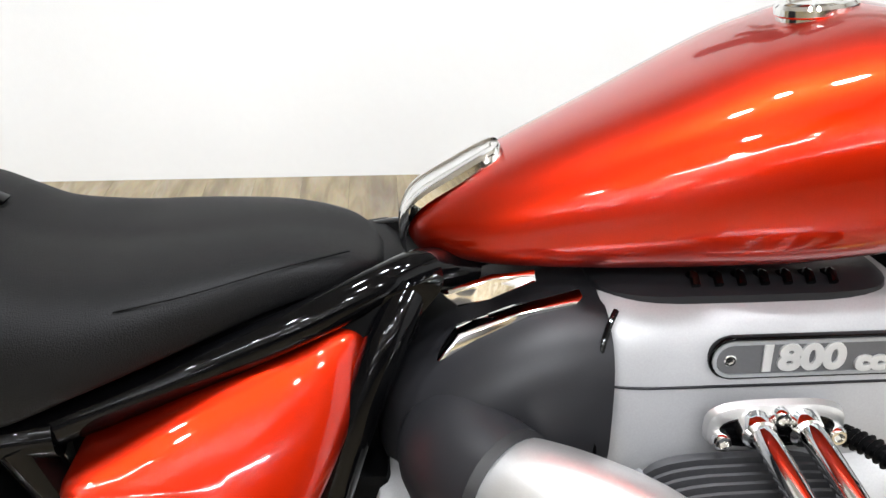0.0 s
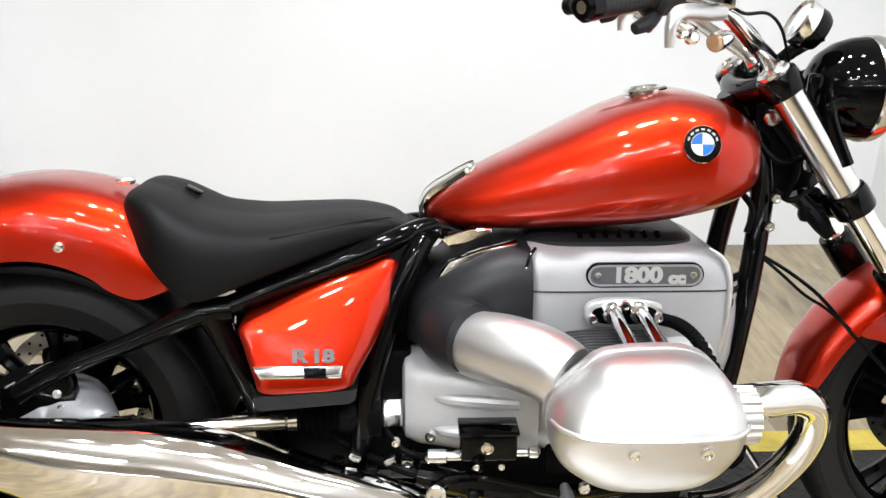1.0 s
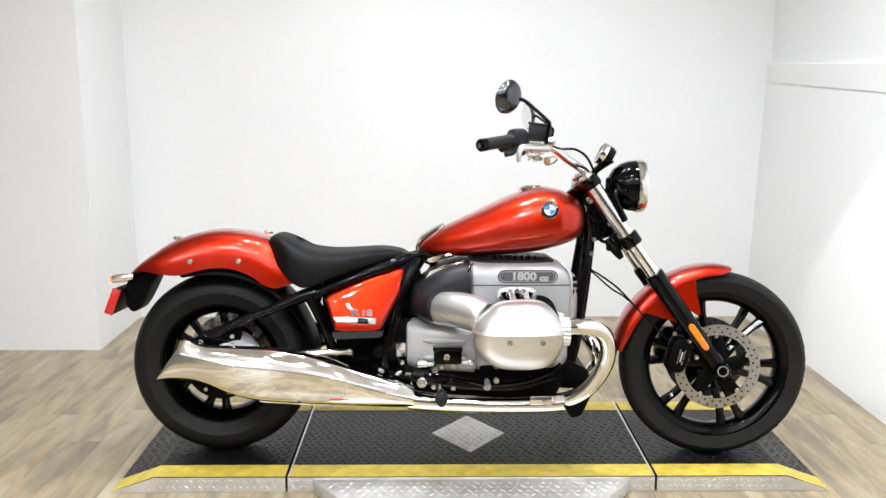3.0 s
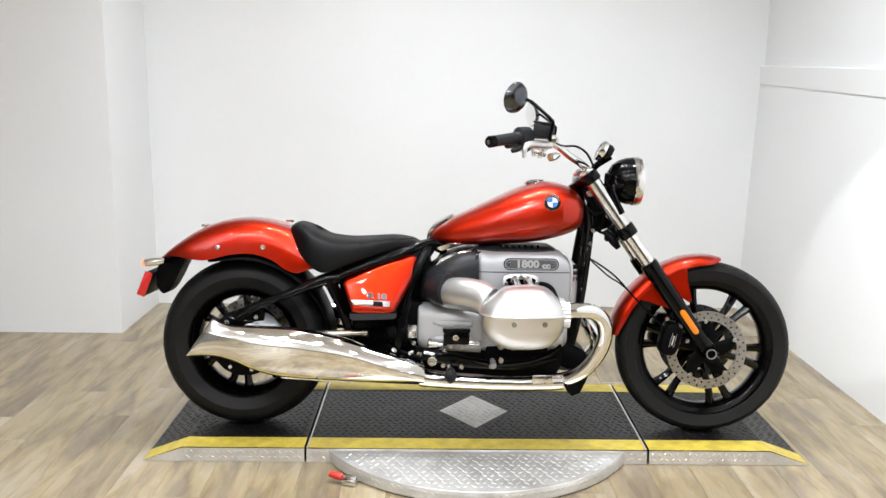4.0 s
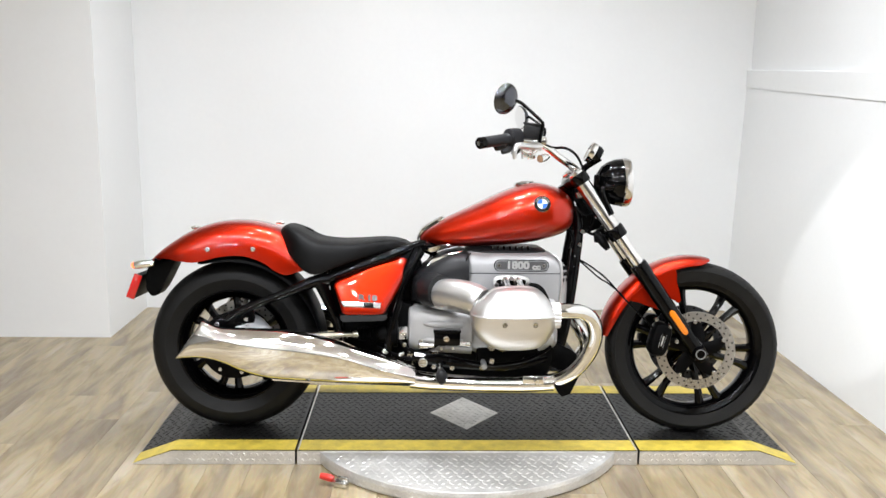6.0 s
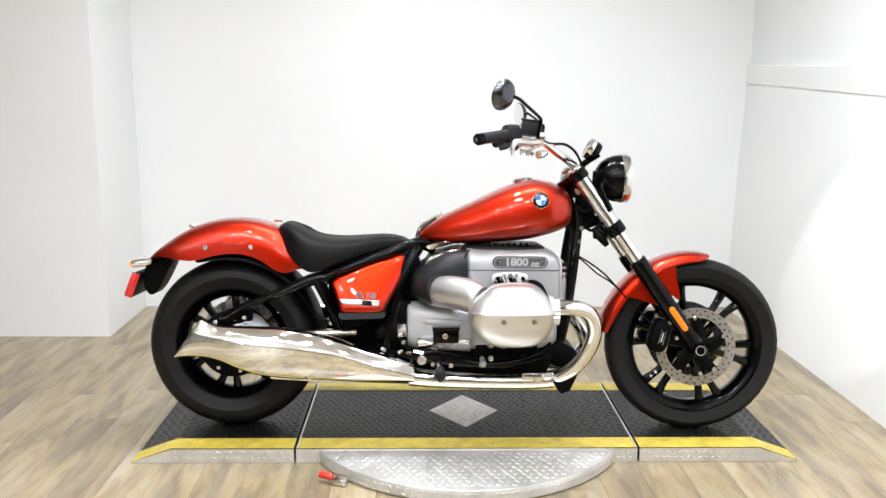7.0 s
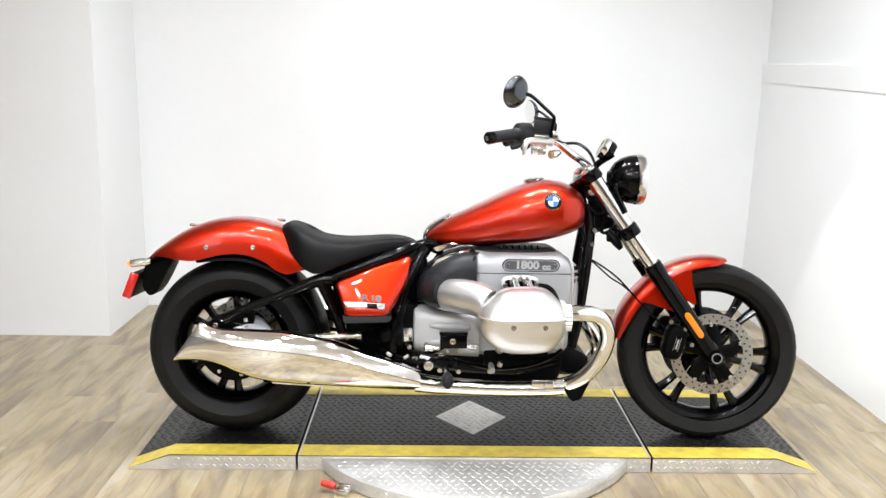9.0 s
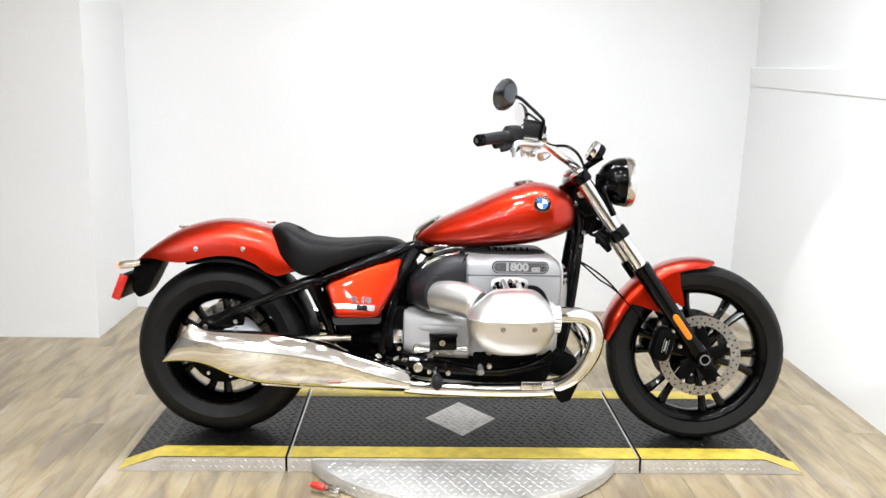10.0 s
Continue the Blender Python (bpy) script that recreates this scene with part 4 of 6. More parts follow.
# belly cover over the block, with rounded shoulders
bm = boxy([(0.50, 0.172, 0, 0.180, 0.130), (0.54, 0.172, 0, 0.187, 0.138), (0.60, 0.172, 0, 0.190, 0.141), (0.670, 0.171, 0, 0.1895, 0.1405), (0.690, 0.167, 0, 0.185, 0.138), (0.708, 0.160, 0, 0.177, 0.133), (0.722, 0.151, 0, 0.166, 0.124), (0.732, 0.141, 0, 0.150, 0.112), (0.738, 0.133, 0, 0.133, 0.100), (0.741, 0.128, 0, 0.11, 0.085)], "z", 8.5, 64)
cover_top = part("engine_cover", bm, COVER_PAINT, bike, "satin silver engine top cover")
# dark lid over the shoulders puts the tank's shade into the cover
bm = boxy([(0.722, 0.139, 0, 0.150, 0.112), (0.740, 0.139, 0, 0.147, 0.110), (0.749, 0.139, 0, 0.13, 0.092)], "z", 5, 40)
part("cover_lid", bm, DUCT, cover_top, "charcoal lid standing in for the shade under the tank")
bm = bmesh.new()
rings = [super_ring((0.172, 0, z), 0.1905 + d, 0.1415 + d, X, Y, 8.5, 64) for z, d in ((0.6635, -0.001), (0.6628, 0.0006), (0.6612, 0.0006), (0.6605, -0.001))]
loft(bm, rings)
part("cover_seam", bm, DUCT, cover_top, "fine seam")
for z in (0.682, 0.660, 0.638):
    bm = bmesh.new()
    rbox(bm, (0.3455, -0.127, z), (0.030, 0.005, 0.0155), 0.0024, Matrix.Rotation(radians(45), 3, "Z"))
    part("vent_slot", bm, BLACK_SATIN, cover_top, "dark vent slot")
bm = bmesh.new()
tube(bm, [(0.300, -0.122, 0.732), (0.322, -0.131, 0.716), (0.332, -0.1365, 0.692), (0.335, -0.1385, 0.66), (0.333, -0.138, 0.61), (0.327, -0.133, 0.55)], [0.002, 0.004, 0.005, 0.005, 0.005, 0.003], 10)
part("cover_lip", bm, BRUSHED, cover_top, "bright rounded lip")
for k in range(7):
    bm = bmesh.new()
    tube(bm, [(0.085 + 0.022 * k, -0.080, 0.747), (0.085 + 0.022 * k, -0.092, 0.753), (0.085 + 0.022 * k, -0.102, 0.747)], 0.0045, 8)
    part("cable_clip", bm, BLACK_GLOSS, cover_top)

# capacity plate


def stadium(cx, cz, w, h, n=12):
    r = h / 2
    pts = [(cx + w / 2 - r + r * math.cos(a), cz + r * math.sin(a)) for a in np.linspace(-math.pi / 2, math.pi / 2, n)]
    return pts + [(cx - w / 2 + r + r * math.cos(a), cz + r * math.sin(a)) for a in np.linspace(math.pi / 2, 3 * math.pi / 2, n)]


PX, PZ, PY = 0.188, 0.696, -0.140
badge = part("capacity_plate", prism(bmesh.new(), stadium(PX, PZ, 0.198, 0.042), PY + 0.006, PY - 0.002, 0.001), BLACK_GLOSS, bike, "oblong black and silver engine capacity plate")
bm = bmesh.new()
a, b = stadium(PX, PZ, 0.192, 0.037), stadium(PX, PZ, 0.185, 0.030)
loft(bm, [[(x, y, z) for x, z in o] for o, y in ((a, PY), (a, PY - 0.004), (b, PY - 0.004), (b, PY))], caps=False)
part("plate_rim", bm, GREY_METAL, badge, "bright metal rim")
part("plate_face", prism(bmesh.new(), stadium(PX, PZ, 0.184, 0.030), PY, PY - 0.0028), PLATE_FACE, badge, "grey face", smooth=False)
bar_writing("1800", 0.036, Matrix.Translation((PX - 0.014, PY - 0.0035, PZ)) @ FACE_CAMERA_SIDE @ Matrix.Diagonal((1.16, 0.98, 1, 1)), LETTER, "plate_lettering", badge, 0.0016)
bar_writing("cc", 0.027, Matrix.Translation((PX + 0.053, PY - 0.0035, PZ - 0.005)) @ FACE_CAMERA_SIDE @ Matrix.Diagonal((1.2, 1, 1, 1)), LETTER, "plate_lettering", badge, 0.0016)
for s in (-1, 1):
    part("plate_screw", bolt_head(bmesh.new(), (PX + s * 0.080, PY - 0.0028, PZ), (0, -1, 0), 0.006, 0.003), CHROME, badge, "chrome screw")


def cylinder_side(s):
    """Finned cylinder, rocker cover, pushrods and collar on one side; s is -1 or 1."""
    cx, cz = 0.125, 0.550
    cyl = part("cylinder", loft(bmesh.new(), [super_ring((cx, s * yy, cz), 0.094, 0.060, X, Z, 4, 36) for yy in (0.15, 0.375)]), FIN, bike, "dark grey finned cylinder")
    for k in range(15):
        y = 0.172 + 0.0125 * k
        part("fin", loft(bmesh.new(), [super_ring((cx, s * yy, cz), 0.108, 0.072, X, Z, 4.0, 36) for yy in (y, y + 0.004)]), FIN, cyl)
    bm = bmesh.new()
    tube(bm, [(cx - 0.10, s * 0.172, cz + 0.058), (cx - 0.10, s * 0.33, cz + 0.058)], 0.004, 6, 1)
    tube(bm, [(cx - 0.109, s * 0.172, cz + 0.0), (cx - 0.109, s * 0.33, cz + 0.0)], 0.004, 6, 1)
    part("fin_rib", bm, GREY_METAL, cyl)
    # rocker cover with a level crease
    bm = bmesh.new()
    hx, hz, c = 0.143, 0.106, (0.136, 0.569)
    edge = curve_points([(-0.985, 0.16), (-0.88, 0.42), (-0.64, 0.72), (-0.42, 0.93), (0.0, 1.0), (0.45, 0.98), (0.70, 0.80), (0.90, 0.45), (0.985, 0.16), (0.98, -0.15), (0.93, -0.40), (0.73, -0.78), (0.40, -0.97), (-0.35, -0.96), (-0.76, -0.66), (-0.93, -0.36), (-0.99, -0.10)], 4, True)
    rings = []
    for y, f in ((0.365, 0.86), (0.372, 0.93), (0.385, 0.975), (0.408, 1.0), (0.428, 0.995), (0.443, 0.965), (0.456, 0.915), (0.468, 0.84), (0.477, 0.74), (0.4820, 0.60), (0.4845, 0.42), (0.486, 0.20), (0.487, 0.03)):
        ring = []
        for u, v in edge:
            w = max(0.0, 1 - abs(v - 0.16) * f)
            yy = y + (0.044 * w - 0.030) * max(0.0, y - 0.40) / 0.087
            ring.append((c[0] + u * hx * f, s * (yy - 0.02), c[1] + (0.16 + (v - 0.16) * f) * hz))
        rings.append(ring)
    loft(bm, rings)
    head = part("rocker_cover", bm, BRUSHED, bike, "brushed aluminium rocker cover", angle=24)
    bm = bmesh.new()
    rings = [[(c[0] + u * hx * f, s * (y - 0.02), c[1] + v * hz * f) for u, v in edge] for y, f in ((0.358, 0.985), (0.364, 1.0), (0.376, 1.0), (0.380, 0.985))]
    loft(bm, rings)
    part("head_flange", bm, BRUSHED, head)
    bm = bmesh.new()
    tube(bm, [(c[0] - 0.140, s * 0.412, 0.586), (c[0] - 0.128, s * 0.446, 0.586), (c[0] - 0.100, s * 0.470, 0.586), (c[0] - 0.06, s * 0.4785, 0.586), (c[0], s * 0.481, 0.586), (c[0] + 0.06, s * 0.4785, 0.586), (c[0] + 0.100, s * 0.470, 0.586), (c[0] + 0.128, s * 0.446, 0.586), (c[0] + 0.140, s * 0.412, 0.586)], [0.003, 0.0045, 0.005, 0.005, 0.005, 0.005, 0.005, 0.0045, 0.003], 10)
    part("cover_ridge", bm, BRUSHED, head, "level ridge of the rocker cover")
    for bx, bz in ((0.101, 0.563), (0.200, 0.564)):
        part("cover_bolt", bolt_head(bmesh.new(), (bx, s * 0.468, bz), (0, s, 0), 0.010, 0.011), CHROME, head)
    # ribbed exhaust collar
    bm = bmesh.new()
    rings = []
    for x in np.linspace(0.262, 0.290, 4):
        ring = []
        for k, a in enumerate(np.linspace(0, 2 * math.pi, 80, False)):
            r = 0.0425 if k % 4 < 2 else 0.0395
            ring.append((float(x), s * 0.395 + r * math.cos(a), 0.583 + r * math.sin(a)))
        rings.append(ring)
    loft(bm, rings)
    part("exhaust_collar", bm, BRUSHED, head, "ribbed aluminium exhaust collar", angle=20)
    # pushrod tubes and their bracket
    bm = bmesh.new()
    rr = [super_ring((0.150, s * y, 0.640), a, b, X, Z, 3.2, 28) for y, a, b in ((0.160, 0.066, 0.026), (0.168, 0.064, 0.024), (0.170, 0.058, 0.019))]
    loft(bm, rr)
    br = part("pushrod_bracket", bm, BRUSHED, bike, "polished pushrod tube bracket")
    bm = bmesh.new()
    rr = [super_ring((0.150, s * y, 0.638), a, b, X, Z, 3.0, 28) for y, a, b in ((0.166, 0.056, 0.018), (0.1715, 0.054, 0.016))]
    loft(bm, rr)
    part("bracket_well", bm, BLACK_GLOSS, br)
    for x in (0.128, 0.172):
        bm = bmesh.new()
        tube(bm, [(x, s * 0.165, 0.645), (x + 0.002, s * 0.2, 0.644), (x + 0.006, s * 0.34, 0.622)], 0.0115, 14)
        part("pushrod_tube", bm, CHROME, br, "chrome pushrod tube")
        bm = bmesh.new()
        lathe(bm, [(0.017, 0), (0.018, 0.006), (0.016, 0.018), (0.012, 0.022)], (x, s * 0.166, 0.645), (0, s, -0.1), 16)
        part("tube_collar", bm, CHROME, br)
    for x, z in ((0.098, 0.632), (0.205, 0.634), (0.150, 0.655)):
        part("bracket_screw", bolt_head(bmesh.new(), (x, s * 0.17, z), (0, s, 0), 0.009, 0.010), CHROME, br, "chrome cap screw")
    bm = bmesh.new()
    pts = [(0.215, s * 0.165, 0.628), (0.235, s * 0.20, 0.630), (0.25, s * 0.25, 0.62), (0.255, s * 0.34, 0.595)]
    tube(bm, pts, 0.008, 10)
    for k, q in enumerate(curve_points(pts, 6)):
        lathe(bm, [(0.0085, -0.002), (0.0115, 0), (0.0085, 0.002)], Vector(q.tolist()), (0.3, s, -0.1), 12)
    part("ribbed_sleeve", bm, BLACK_SATIN, br, "black ribbed cable sleeve", kind="stuff")
    # intake elbow
    bm = bmesh.new()
    tube(bm, [(-0.122, s * 0.175, 0.606), (-0.100, s * 0.203, 0.608), (-0.055, s * 0.240, 0.611), (-0.008, s * 0.274, 0.607), (0.024, s * 0.301, 0.599), (0.038, s * 0.314, 0.594)], [0.051, 0.054, 0.057, 0.057, 0.0545, 0.050], 28)
    elbow = part("intake_elbow", bm, BRUSHED, bike, "brushed aluminium intake elbow")
    for dz in (0.010, -0.024):
        bm = bmesh.new()
        tube(bm, [(-0.088, s * 0.263, 0.609 + dz), (-0.07, s * 0.281, 0.610 + dz), (-0.045, s * 0.301, 0.609 + dz), (-0.015, s * 0.322, 0.604 + dz)], [0.002, 0.008, 0.009, 0.003], 10)
        part("elbow_rib", bm, BRUSHED, elbow)
    for q in ((-0.040, 0.272, 0.656), (0.012, 0.312, 0.645)):
        part("elbow_bolt", bolt_head(bmesh.new(), (q[0], s * q[1], q[2]), (0, s * 0.5, 0.8), 0.007, 0.005), BOLT, elbow, "zinc bolt")


cylinder_side(-1)
cylinder_side(1)
# airbox with its two mouths
bm = boxy([(-0.212, 0, 0.600, 0.07, 0.045), (-0.205, 0, 0.602, 0.095, 0.055), (-0.17, 0, 0.612, 0.145, 0.066), (-0.12, 0, 0.628, 0.165, 0.082), (-0.07, 0, 0.640, 0.168, 0.094), (-0.03, 0, 0.645, 0.164, 0.098), (0.0, 0, 0.645, 0.158, 0.095)], "x", 3.4, 40)
airbox = part("airbox", bm, DUCT, bike, "charcoal plastic airbox")
for s in (-1, 1):
    bm = bmesh.new()
    tube(bm, [(-0.115, s * 0.10, 0.606), (-0.132, s * 0.14, 0.606), (-0.124, s * 0.175, 0.606), (-0.102, s * 0.205, 0.607)], [0.064, 0.063, 0.061, 0.0575], 28)
    part("airbox_mouth", bm, DUCT, airbox)
    bm = bmesh.new()
    tube(bm, [(-0.014, s * 0.158, 0.60), (-0.016, s * 0.156, 0.64), (-0.015, s * 0.150, 0.69), (-0.006, s * 0.138, 0.722), (0.006, s * 0.120, 0.735)], 0.003, 8)
    part("airbox_seal", bm, BLACK_GLOSS, airbox, "black rubber seal")
    bm = bmesh.new()
    prism(bm, [(-0.156, 0.680), (-0.137, 0.709), (-0.08, 0.728), (-0.022, 0.743), (-0.026, 0.731), (-0.07, 0.710), (-0.115, 0.687)], s * 0.085, s * 0.108, 0.004)
    part("tank_shield", bm, CHROME, airbox, "chrome heat shield under the tank")
    bm = bmesh.new()
    prism(bm, [(-0.152, 0.748), (-0.105, 0.761), (-0.066, 0.766), (-0.064, 0.757), (-0.108, 0.741), (-0.137, 0.733)], s * 0.090, s * 0.101, 0.003)
    part("tank_bracket", bm, CHROME, airbox, "chrome bracket under the tank tail")

# drive line
bm = bmesh.new()
lathe(bm, [(0.03, 0), (0.075, 0.005), (0.085, 0.02), (0.08, 0.05), (0.05, 0.065), (0.02, 0.068)], RA + Vector((0.0, -0.055, 0.025)), (0, -1, 0), 40)
tube(bm, [RA + Vector((0.015, -0.09, 0.035)), RA + Vector((0.065, -0.095, 0.062)), RA + Vector((0.105, -0.125, 0.060)), RA + Vector((0.145, -0.16, 0.057))], [0.070, 0.066, 0.050, 0.030], 20)
drive = part("final_drive", bm, GREY_METAL, bike, "grey cast final drive housing")
bm = bmesh.new()
lathe(bm, [(0.018, 0), (0.030, 0.006), (0.032, 0.03), (0.022, 0.04), (0.016, 0.055), (0.014, 0.06), (0.0145, 0.285), (0.018, 0.290), (0.018, 0.305), (0.012, 0.310)], (-0.702, -0.17, 0.429), (1, 0.06, 0.045), 24)
shaft = part("drive_shaft", bm, NICKEL, bike, "bare nickel plated drive shaft")
bm = bmesh.new()
for s in (-1, 1):
    tube(bm, [(-0.722, -0.17 + 0.022 * s, 0.428), (-0.702, -0.17 + 0.026 * s, 0.430), (-0.677, -0.17 + 0.022 * s, 0.431)], 0.011, 8)
lathe(bm, [(0.010, -0.03), (0.012, 0), (0.010, 0.03)], (-0.700, -0.17, 0.429), (0, 0, 1), 12)
part("universal_joint", bm, NICKEL, shaft, "nickel plated universal joint")
bm = bmesh.new()
prof = [(0.014, 0.0)]
for k in range(6):
    prof += [(0.024 + 0.002 * k, 0.012 * k + 0.004), (0.018 + 0.002 * k, 0.012 * k + 0.010)]
lathe(bm, prof + [(0.034, 0.085), (0.034, 0.115), (0.02, 0.118)], (-0.40, -0.148, 0.440), (1, 0.22, 0.02), 24)
part("shaft_boot", bm, BLACK_SATIN, shaft, "black ribbed rubber boot")
bm = bmesh.new()
lathe(bm, [(0.026, 0), (0.027, 0.003), (0.027, 0.030), (0.022, 0.034)], (-0.252, -0.12, 0.438), (1, 0, 0), 6)
part("gearbox_nut", bm, BOLT, gearbox, "large bright hexagon nut", angle=20)
bm = bmesh.new()
lathe(bm, [(0.05, 0), (0.055, 0.01), (0.05, 0.03)], (-0.285, -0.11, 0.438), (1, 0, 0), 24)
part("pivot_bush", bm, BLACK_SATIN, gearbox)

# brake cylinder, pedal and footrest
bm = bmesh.new()
rbox(bm, (-0.080, -0.285, 0.470), (0.090, 0.05, 0.050), 0.006)
rbox(bm, (-0.080, -0.285, 0.494), (0.096, 0.056, 0.008), 0.003)
brk = part("brake_reservoir", bm, BLACK_GLOSS, bike, "black rear brake reservoir")
part("sight_glass", lathe(bmesh.new(), [(0.010, 0), (0.010, 0.003), (0.007, 0.004), (0.006, 0.001), (0.001, 0.001)], (-0.083, -0.31, 0.470), (0, -1, 0), 20), NICKEL, brk, "brass rimmed sight glass")
bm = bmesh.new()
lathe(bm, [(0.008, 0), (0.008, 0.02), (0.011, 0.022), (0.011, 0.035), (0.006, 0.04)], (-0.035, -0.28, 0.446), (1, 0, 0), 12)
part("brake_fitting", bm, BOLT, brk, "zinc brake fitting")
bm = bmesh.new()
lathe(bm, [(0.008, 0), (0.008, 0.02), (0.012, 0.022), (0.012, 0.05), (0.006, 0.055)], (-0.125, -0.28, 0.440), (-1, 0, 0), 12)
part("brake_fitting", bm, BOLT, brk, "zinc brake fitting")
for bx, bz in ((-0.06, 0.437), (-0.10, 0.437)):
    part("reservoir_screw", bolt_head(bmesh.new(), (bx, -0.31, bz), (0, -1, 0), 0.0055, 0.004), BOLT, brk, "zinc screw")
for s in (-1, 1):
    bm = bmesh.new()
    pts = [(-0.165, 0.295, 0.388), (-0.14, 0.297, 0.405), (-0.10, 0.297, 0.408), (-0.03, 0.296, 0.392), (0.045, 0.296, 0.378), (0.12, 0.294, 0.378), (0.19, 0.290, 0.390), (0.25, 0.285, 0.415), (0.285, 0.28, 0.44)]
    tube(bm, [sided(p, s) for p in pts], [0.010, 0.009, 0.008, 0.007, 0.010, 0.007, 0.007, 0.007, 0.006], 10)
    pedal = part("pedal_lever", bm, BLACK_GLOSS, bike, "gloss black pedal lever")
    bm = bmesh.new()
    tube(bm, [sided(p, s) for p in [(-0.19, 0.25, 0.39), (-0.10, 0.27, 0.378), (0.0, 0.265, 0.362), (0.15, 0.24, 0.352), (0.28, 0.2, 0.372)]], [0.02, 0.02, 0.016, 0.014, 0.012], 10)
    part("footrest_bracket", bm, BLACK_GLOSS, bike, "gloss black footrest bracket")
    for bx, bz, br_ in ((-0.163, 0.386, 0.016), (0.045, 0.372, 0.012), (-0.125, 0.372, 0.009), (-0.062, 0.368, 0.009), (0.075, 0.392, 0.010)):
        part("pedal_bolt", bolt_head(bmesh.new(), (bx, s * 0.305, bz), (0, s, 0), br_, 0.009), BOLT, pedal, "zinc bolt")
    bm = bmesh.new()
    tube(bm, [sided(p, s) for p in [(0.045, 0.30, 0.390), (0.045, 0.33, 0.389), (0.045, 0.372, 0.386)]], [0.008, 0.010, 0.0095], 12)
    part("pedal_peg", bm, GREY_METAL, pedal, "bare metal pedal peg")
    bm = bmesh.new()
    rr = [super_ring((-0.100, s * y, 0.358), a, b, X, Z, 1.6, 20) for y, a, b in ((0.30, 0.012, 0.012), (0.33, 0.017, 0.019), (0.36, 0.020, 0.025), (0.385, 0.021, 0.027), (0.395, 0.018, 0.023), (0.40, 0.010, 0.013))]
    loft(bm, rr)
    peg = part("footrest", bm, DUCT, bike, "dark rubber footrest peg")
    bm = bmesh.new()
    tube(bm, [sided(p, s) for p in [(-0.105, 0.27, 0.378), (-0.103, 0.30, 0.374), (-0.103, 0.325, 0.36)]], 0.010, 10)
    part("footrest_hinge", bm, BOLT, peg, "zinc hinge")

# small black engine furniture under the cylinder
bm = bmesh.new()
prism(bm, [tuple(p) for p in curve_points([(0.30, 0.405), (0.350, 0.388), (0.405, 0.355), (0.396, 0.322), (0.362, 0.300), (0.31, 0.305), (0.285, 0.36)], 4, True)], -0.12, 0.12, 0.01)
part("front_guard", bm, BLACK_SATIN, bike, "black plastic engine guard")
bm = bmesh.new()
prism(bm, [(0.30, 0.285), (0.40, 0.30), (0.37, 0.235), (0.34, 0.225), (0.325, 0.24)], -0.21, -0.16, 0.005)
part("lower_bracket", bm, BLACK_SATIN, bike, "black lower bracket")
bm = bmesh.new()
prism(bm, [(0.03, 0.40), (0.25, 0.41), (0.26, 0.36), (0.12, 0.325), (0.03, 0.33)], -0.165, -0.14, 0.006)
part("sump_cover", bm, BLACK_SATIN, bike, "black sump side cover")
for bx, bz, br_ in ((0.085, 0.392, 0.015), (0.13, 0.395, 0.020), (0.165, 0.40, 0.008), (0.225, 0.395, 0.010), (-0.17, 0.41, 0.010), (-0.21, 0.36, 0.012), (-0.23, 0.40, 0.008), (0.24, 0.345, 0.009), (0.20, 0.35, 0.008)):
    part("case_bolt", bolt_head(bmesh.new(), (bx, -0.168, bz), (0, -1, 0), br_, 0.012), BOLT, crankcase, "zinc bolt")
bm = bmesh.new()
tube(bm, [(-0.25, -0.13, 0.42), (-0.22, -0.17, 0.395), (-0.17, -0.2, 0.395), (-0.12, -0.24, 0.42), (-0.11, -0.26, 0.44)], 0.006, 8)
tube(bm, [(-0.33, -0.12, 0.39), (-0.26, -0.16, 0.37), (-0.20, -0.19, 0.36), (-0.12, -0.2, 0.35)], 0.007, 8)
part("brake_hose", bm, BLACK_SATIN, bike, "black rubber hoses")
for k in range(9):
    bm = bmesh.new()
    bx = -0.33 + 0.03 * k
    rbox(bm, (bx, -0.17 - 0.004 * (k % 3), 0.365 + 0.012 * math.sin(k * 2.1)), (0.022, 0.02, 0.014), 0.004, Matrix.Rotation(0.5 * math.sin(k * 1.7), 3, "Y"))
    part("linkage_clamp", bm, BOLT if k % 2 else BLACK_GLOSS, crankcase)

